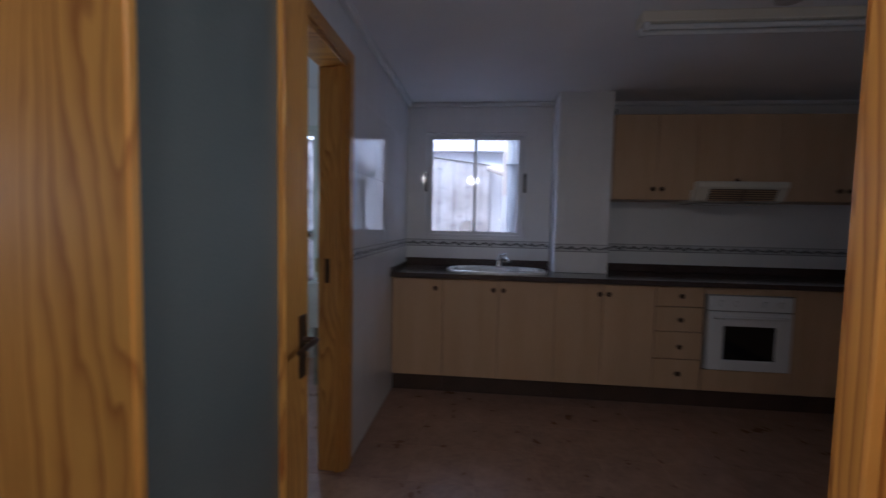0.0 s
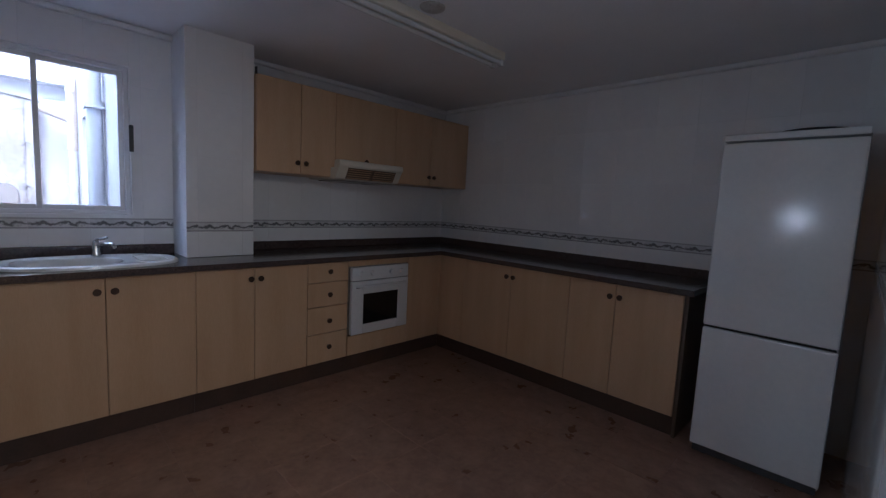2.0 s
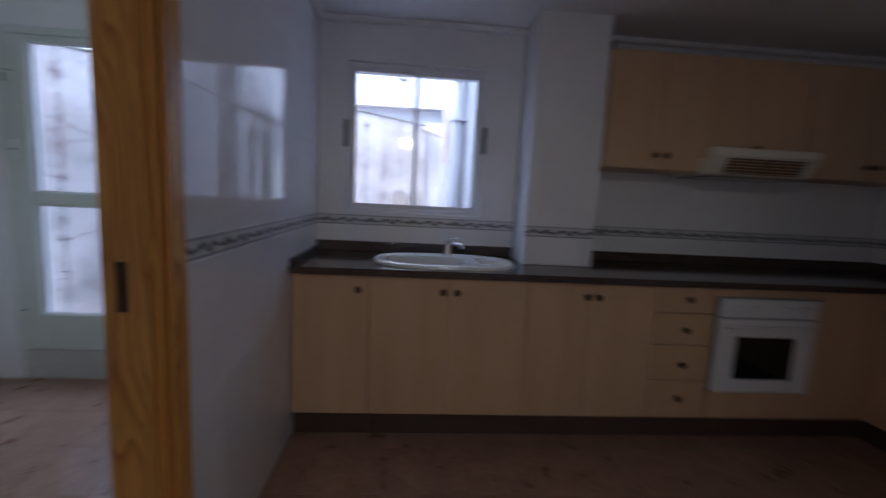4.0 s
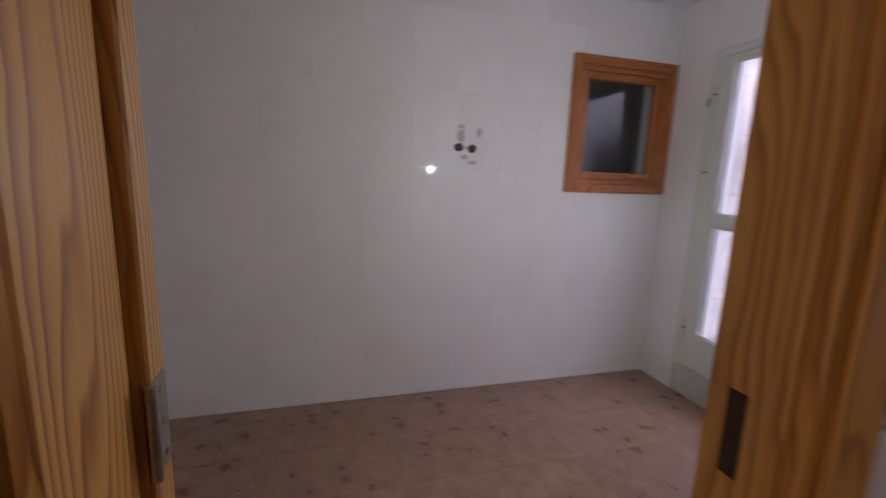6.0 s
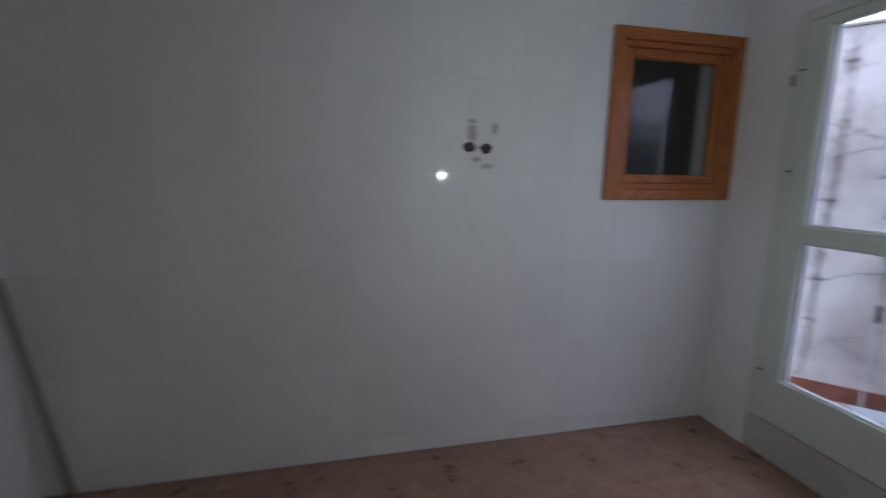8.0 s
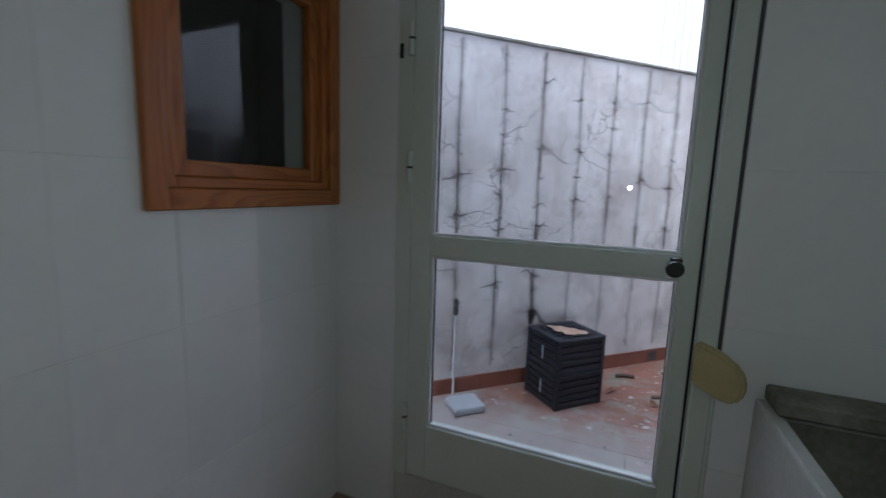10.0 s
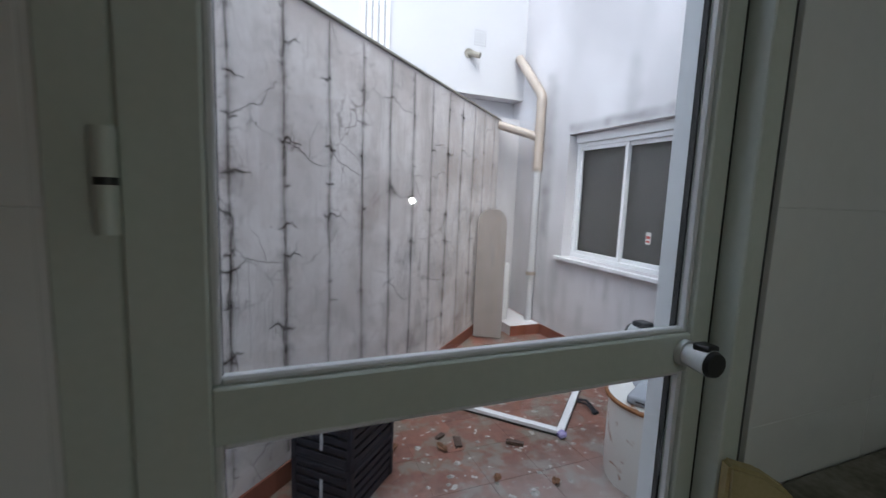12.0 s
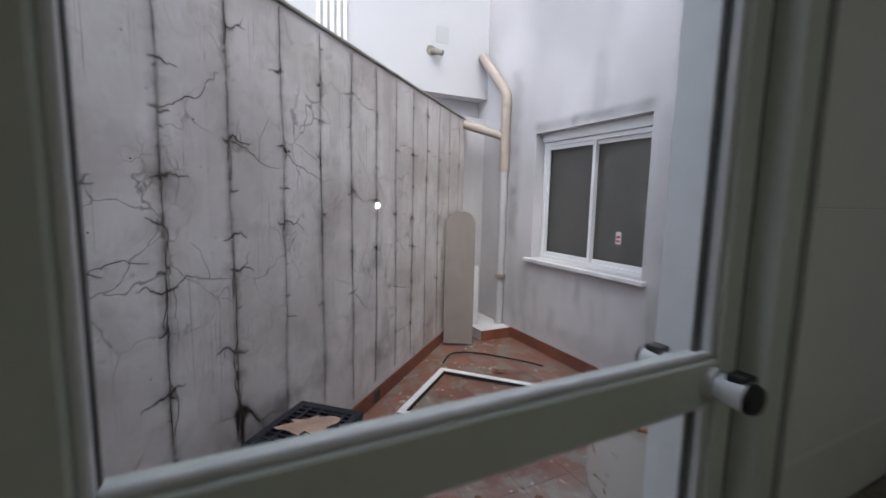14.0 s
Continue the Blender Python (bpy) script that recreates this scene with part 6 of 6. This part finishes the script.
def patio_scraps():
    o = thing("bracket", (0.41, 1.68, 0), "dark twisted metal bracket beside the loose sash", "bracket", turn=-80)
    part("arm", tube(bmesh.new(), [(-0.10, 0.01, 0.012), (-0.03, 0.025, 0.03), (0.04, 0.0, 0.02), (0.09, -0.02, 0.01)], 0.009, 8), M_CRATE, o, local=True, smooth=True)
    part("arm", tube(bmesh.new(), [(-0.09, -0.02, 0.01), (0.0, -0.015, 0.028), (0.085, -0.035, 0.012)], 0.007, 8), M_CRATE, o, local=True, smooth=True)
    part("foot", boxed(0.075, 0.10, -0.05, -0.005, 0.0, 0.02, 0.003), M_CRATE, o, local=True)
    o = thing("plastic_scrap", (-0.005, 1.425, 0), "crumpled violet plastic scrap at the sash", "plastic", turn=20)
    rnd = random.Random(4)
    bm = bmesh.new()
    bmesh.ops.create_icosphere(bm, subdivisions=2, radius=0.03)
    for v in bm.verts:
        v.co *= rnd.uniform(0.65, 1.25)
        v.co.z = max(v.co.z * 0.8 + 0.022, 0.001)
    part("film", bm, M_VIOLET, o, local=True)
    o = thing("stick", (-0.89, 1.906, 0), "short brown stick on the floor beside the crates", "stick", turn=16)
    part("wood", tube(bmesh.new(), [(-0.06, 0, 0.014), (0.0, 0.006, 0.016), (0.07, 0, 0.014)], 0.013, 8), M_PLINTH, o, local=True)
    for x, y, l, tilt in ((-0.696, 1.652, 0.03, 30), (-0.616, 1.569, 0.05, 75), (-0.304, 1.458, 0.045, -35)):
        o = thing("chip", (x, y, 0), "dark brown broken chip on the patio floor", "debris", "dark chips", turn=tilt)
        bm = boxed(-l, l, -l * 0.45, l * 0.45, 0.0, 0.016, 0.004)
        for v in bm.verts:
            v.co.x *= rnd.uniform(0.7, 1.2)
            v.co.z *= rnd.uniform(0.7, 1.3)
        part("shard", bm, M_PLINTH, o, local=True)
    # A dark plate on the skirting paints the shade of a hole.
    part("hole", boxed(0.020, 0.105, -0.0125, -0.0105, 0.012, 0.088), M_HOLE_SHADE, cw, "dark plate for a hole in the skirting", local=True)


patio_scraps()



def floor_specks():
    rnd = random.Random(8)
    bm = bmesh.new()
    for _ in range(150):
        x, y = rnd.uniform(UW + 0.03, -0.72), rnd.uniform(US + 0.03, UN - 0.03)
        r = rnd.uniform(0.003, 0.009)
        lo = [bm.verts.new((x + r * rnd.uniform(0.6, 1.2) * math.cos(1.57 * i), y + r * rnd.uniform(0.6, 1.2) * math.sin(1.57 * i), 0.0004)) for i in range(4)]
        top = bm.verts.new((x, y, r * 0.4))
        for i in range(4):
            bm.faces.new((lo[i], lo[(i + 1) % 4], top))
    solid("floor_specks", bm, M_DEBRIS, "tiny pale crumbs scattered over the utility floor", "debris", "stuff")


floor_specks()

# ---- pieces: wall tiles, floor tiles, skirtings ----
PIECES = {}


def piece_mesh(key, w, h, t, material, bev=0.0011):
    k = (key, round(w, 3), round(h, 3))
    if k not in PIECES:
        me = bpy.data.meshes.new(key)
        x, z, b = w / 2, h / 2, min(bev, w / 4, h / 4)
        vs = [(-x, 0, -z), (x, 0, -z), (x, 0, z), (-x, 0, z), (-x, -t + b, -z), (x, -t + b, -z), (x, -t + b, z), (-x, -t + b, z),
              (-x + b, -t, -z + b), (x - b, -t, -z + b), (x - b, -t, z - b), (-x + b, -t, z - b)]
        fs = [(4, 5, 9, 8), (5, 6, 10, 9), (6, 7, 11, 10), (7, 4, 8, 11), (8, 9, 10, 11), (0, 1, 5, 4), (1, 2, 6, 5), (2, 3, 7, 6), (3, 0, 4, 7)]
        me.from_pydata(vs, [], fs)
        me.materials.append(material)
        PIECES[k] = me
    return PIECES[k]


def cut(r, holes):
    out = [r]
    for h in holes:
        nxt = []
        for a0, a1, b0, b1 in out:
            c0, c1, d0, d1 = max(a0, h[0]), min(a1, h[1]), max(b0, h[2]), min(b1, h[3])
            if c0 >= c1 or d0 >= d1:
                nxt.append((a0, a1, b0, b1))
                continue
            nxt += [(a0, c0, b0, b1), (c1, a1, b0, b1), (c0, c1, b0, d0), (c0, c1, d1, b1)]
        out = [q for q in nxt if q[1] - q[0] > 0.006 and q[3] - q[2] > 0.006]
    return out


def tile_field(parent, origin, turn, rect, holes, tw, th, material, name="tile", start=(0.0, 0.0), gap=0.0009, t=T, flat=False):
    """Tiles on a plane: u along the turned x axis, v up; rect and holes as (u0, u1, v0, v1). flat: laid on the floor."""
    u0, u1, v0, v1 = rect
    rot = Euler((radians(90) if flat else 0, 0, radians(turn))) if not flat else Euler((radians(-90), 0, radians(turn)))
    R = Matrix.Rotation(radians(turn), 4, "Z")
    base = Vector(origin)
    i0, j0 = math.floor((u0 - start[0]) / tw), math.floor((v0 - start[1]) / th)
    for i in range(i0, math.ceil((u1 - start[0]) / tw)):
        for j in range(j0, math.ceil((v1 - start[1]) / th)):
            a0, a1 = max(u0, start[0] + i * tw), min(u1, start[0] + (i + 1) * tw)
            b0, b1 = max(v0, start[1] + j * th), min(v1, start[1] + (j + 1) * th)
            if a1 - a0 < 0.006 or b1 - b0 < 0.006:
                continue
            for p0, p1, q0, q1 in cut((a0, a1, b0, b1), holes):
                o = new(name, piece_mesh(name, p1 - p0 - gap, q1 - q0 - gap, t, material))
                mid = Vector(((p0 + p1) / 2, (q0 + q1) / 2, 0) if flat else ((p0 + p1) / 2, 0, (q0 + q1) / 2))
                o.parent = parent
                o.location = base + (R @ mid) - origin_of(parent)
                o.rotation_euler = rot


TW, TH = 0.263, 0.40
B0, B1 = 1.06, 1.125


def kitchen_wall(parent, origin, turn, u0, u1, holes, start=0.0):
    lo = [(u0, u1, 0.0, B0), (u0, u1, B1, H)]
    tile_field(parent, origin, turn, lo[0], holes, TW, TH, M_TILE, start=(start, B0 - 3 * TH))
    tile_field(parent, origin, turn, lo[1], holes, TW, TH, M_TILE, start=(start, B1))
    tile_field(parent, origin, turn, (u0, u1, B0, B1), holes, TW, B1 - B0, M_BORDER, name="border_tile", start=(start, B0))


kitchen_wall(w_kn, (0, T, 0), 0, 0.0, EX, [KWIN, (1.22, 1.61, 0.9, H), (0.0, EX, 0.0, 0.88), (1.64, EX, 1.49, 2.07)])
kitchen_wall(w_ke, (EX + T, 0, 0), -90, 0.0, 3.29, [(0.0, 2.52, 0.0, 0.88)])
kitchen_wall(w_kw, (-T, 0, 0), 90, -3.29, 0.0, [(WDOOR[0], WDOOR[1], 0, WDOOR[3]), (-0.55, 0.0, 0.0, 0.86)])
kitchen_wall(w_ks, (0, -3.29 - T, 0), 180, -EX, 0.0, [(-EDOOR[1], -EDOOR[0], 0, EDOOR[3])])
kitchen_wall(w_pil, (0, -0.30 + T, 0), 0, 1.215, 1.615, [(1.215, 1.615, 0, 0.903)], start=1.28)
UHO = 0.427
tile_field(w_uw, (UW - T, 0, 0), 90, (US, UN, 0, HU), [(WWIN[0], WWIN[1], WWIN[2], WWIN[3])], TW, UHO, M_TILE, start=(US, 0.1))
tile_field(w_pier, (0, -0.012 + T, 0), 0, (-0.7385, -0.135, 0, HU), [], 0.42, UHO, M_TILE, start=(-0.7385, 0.13))
tile_field(w_un, (0, UN + T, 0), 0, (UW, -0.7385, 0, HU), [PDOOR], TW, UHO, M_TILE, start=(UW, 0.1))
tile_field(w_us, (0, US - T, 0), 180, (0.135, -UW, 0, HU), [(-SWIN[1], -SWIN[0], SWIN[2], SWIN[3])], TW, UHO, M_TILE, start=(-UW, 0.1))
tile_field(w_kw, (-0.135 + T, 0, 0), -90, (-UN, -US, 0, HU), [(-WDOOR[1], -WDOOR[0], 0, WDOOR[3])], TW, UHO, M_TILE, start=(-UN, 0.1))
# floor tiles of the rooms
tile_field(floor, (0, 0, -0.012), 0, (UW, EX, -3.41, UN), [], 0.33, 0.33, M_FLOOR, name="floor_tile", t=0.012, flat=True, gap=0.0012)
tile_field(floor, (0, 0, -0.012), 0, (-0.63, 1.9, -5.0, -3.41), [], 0.33, 0.33, M_FLOOR, name="floor_tile", t=0.012, flat=True, gap=0.0012)
# patio floor
tile_field(ground, (0, 0, -0.02), 0, (-2.6, WX, 0.30, 4.0), [], 0.30, 0.30, M_PATIO_TILE, name="patio_tile", t=0.02, flat=True, gap=0.0012)
tile_field(cw, CW0, 0, (-2.9, 2.0, 0.0, 0.105), [], 0.30, 0.105, M_SKIRT, name="skirting_tile", t=0.010)
tile_field(w_pe, (WX, 0, 0), -90, (-3.80, -0.30, 0.0, 0.105), [], 0.30, 0.105, M_SKIRT, name="skirting_tile", t=0.010)
tile_field(corner_plinth, (0, 3.16, 0), 0, (0.665, WX - 0.012, 0.0, 0.105), [], 0.30, 0.105, M_SKIRT, name="skirting_tile", t=0.010)
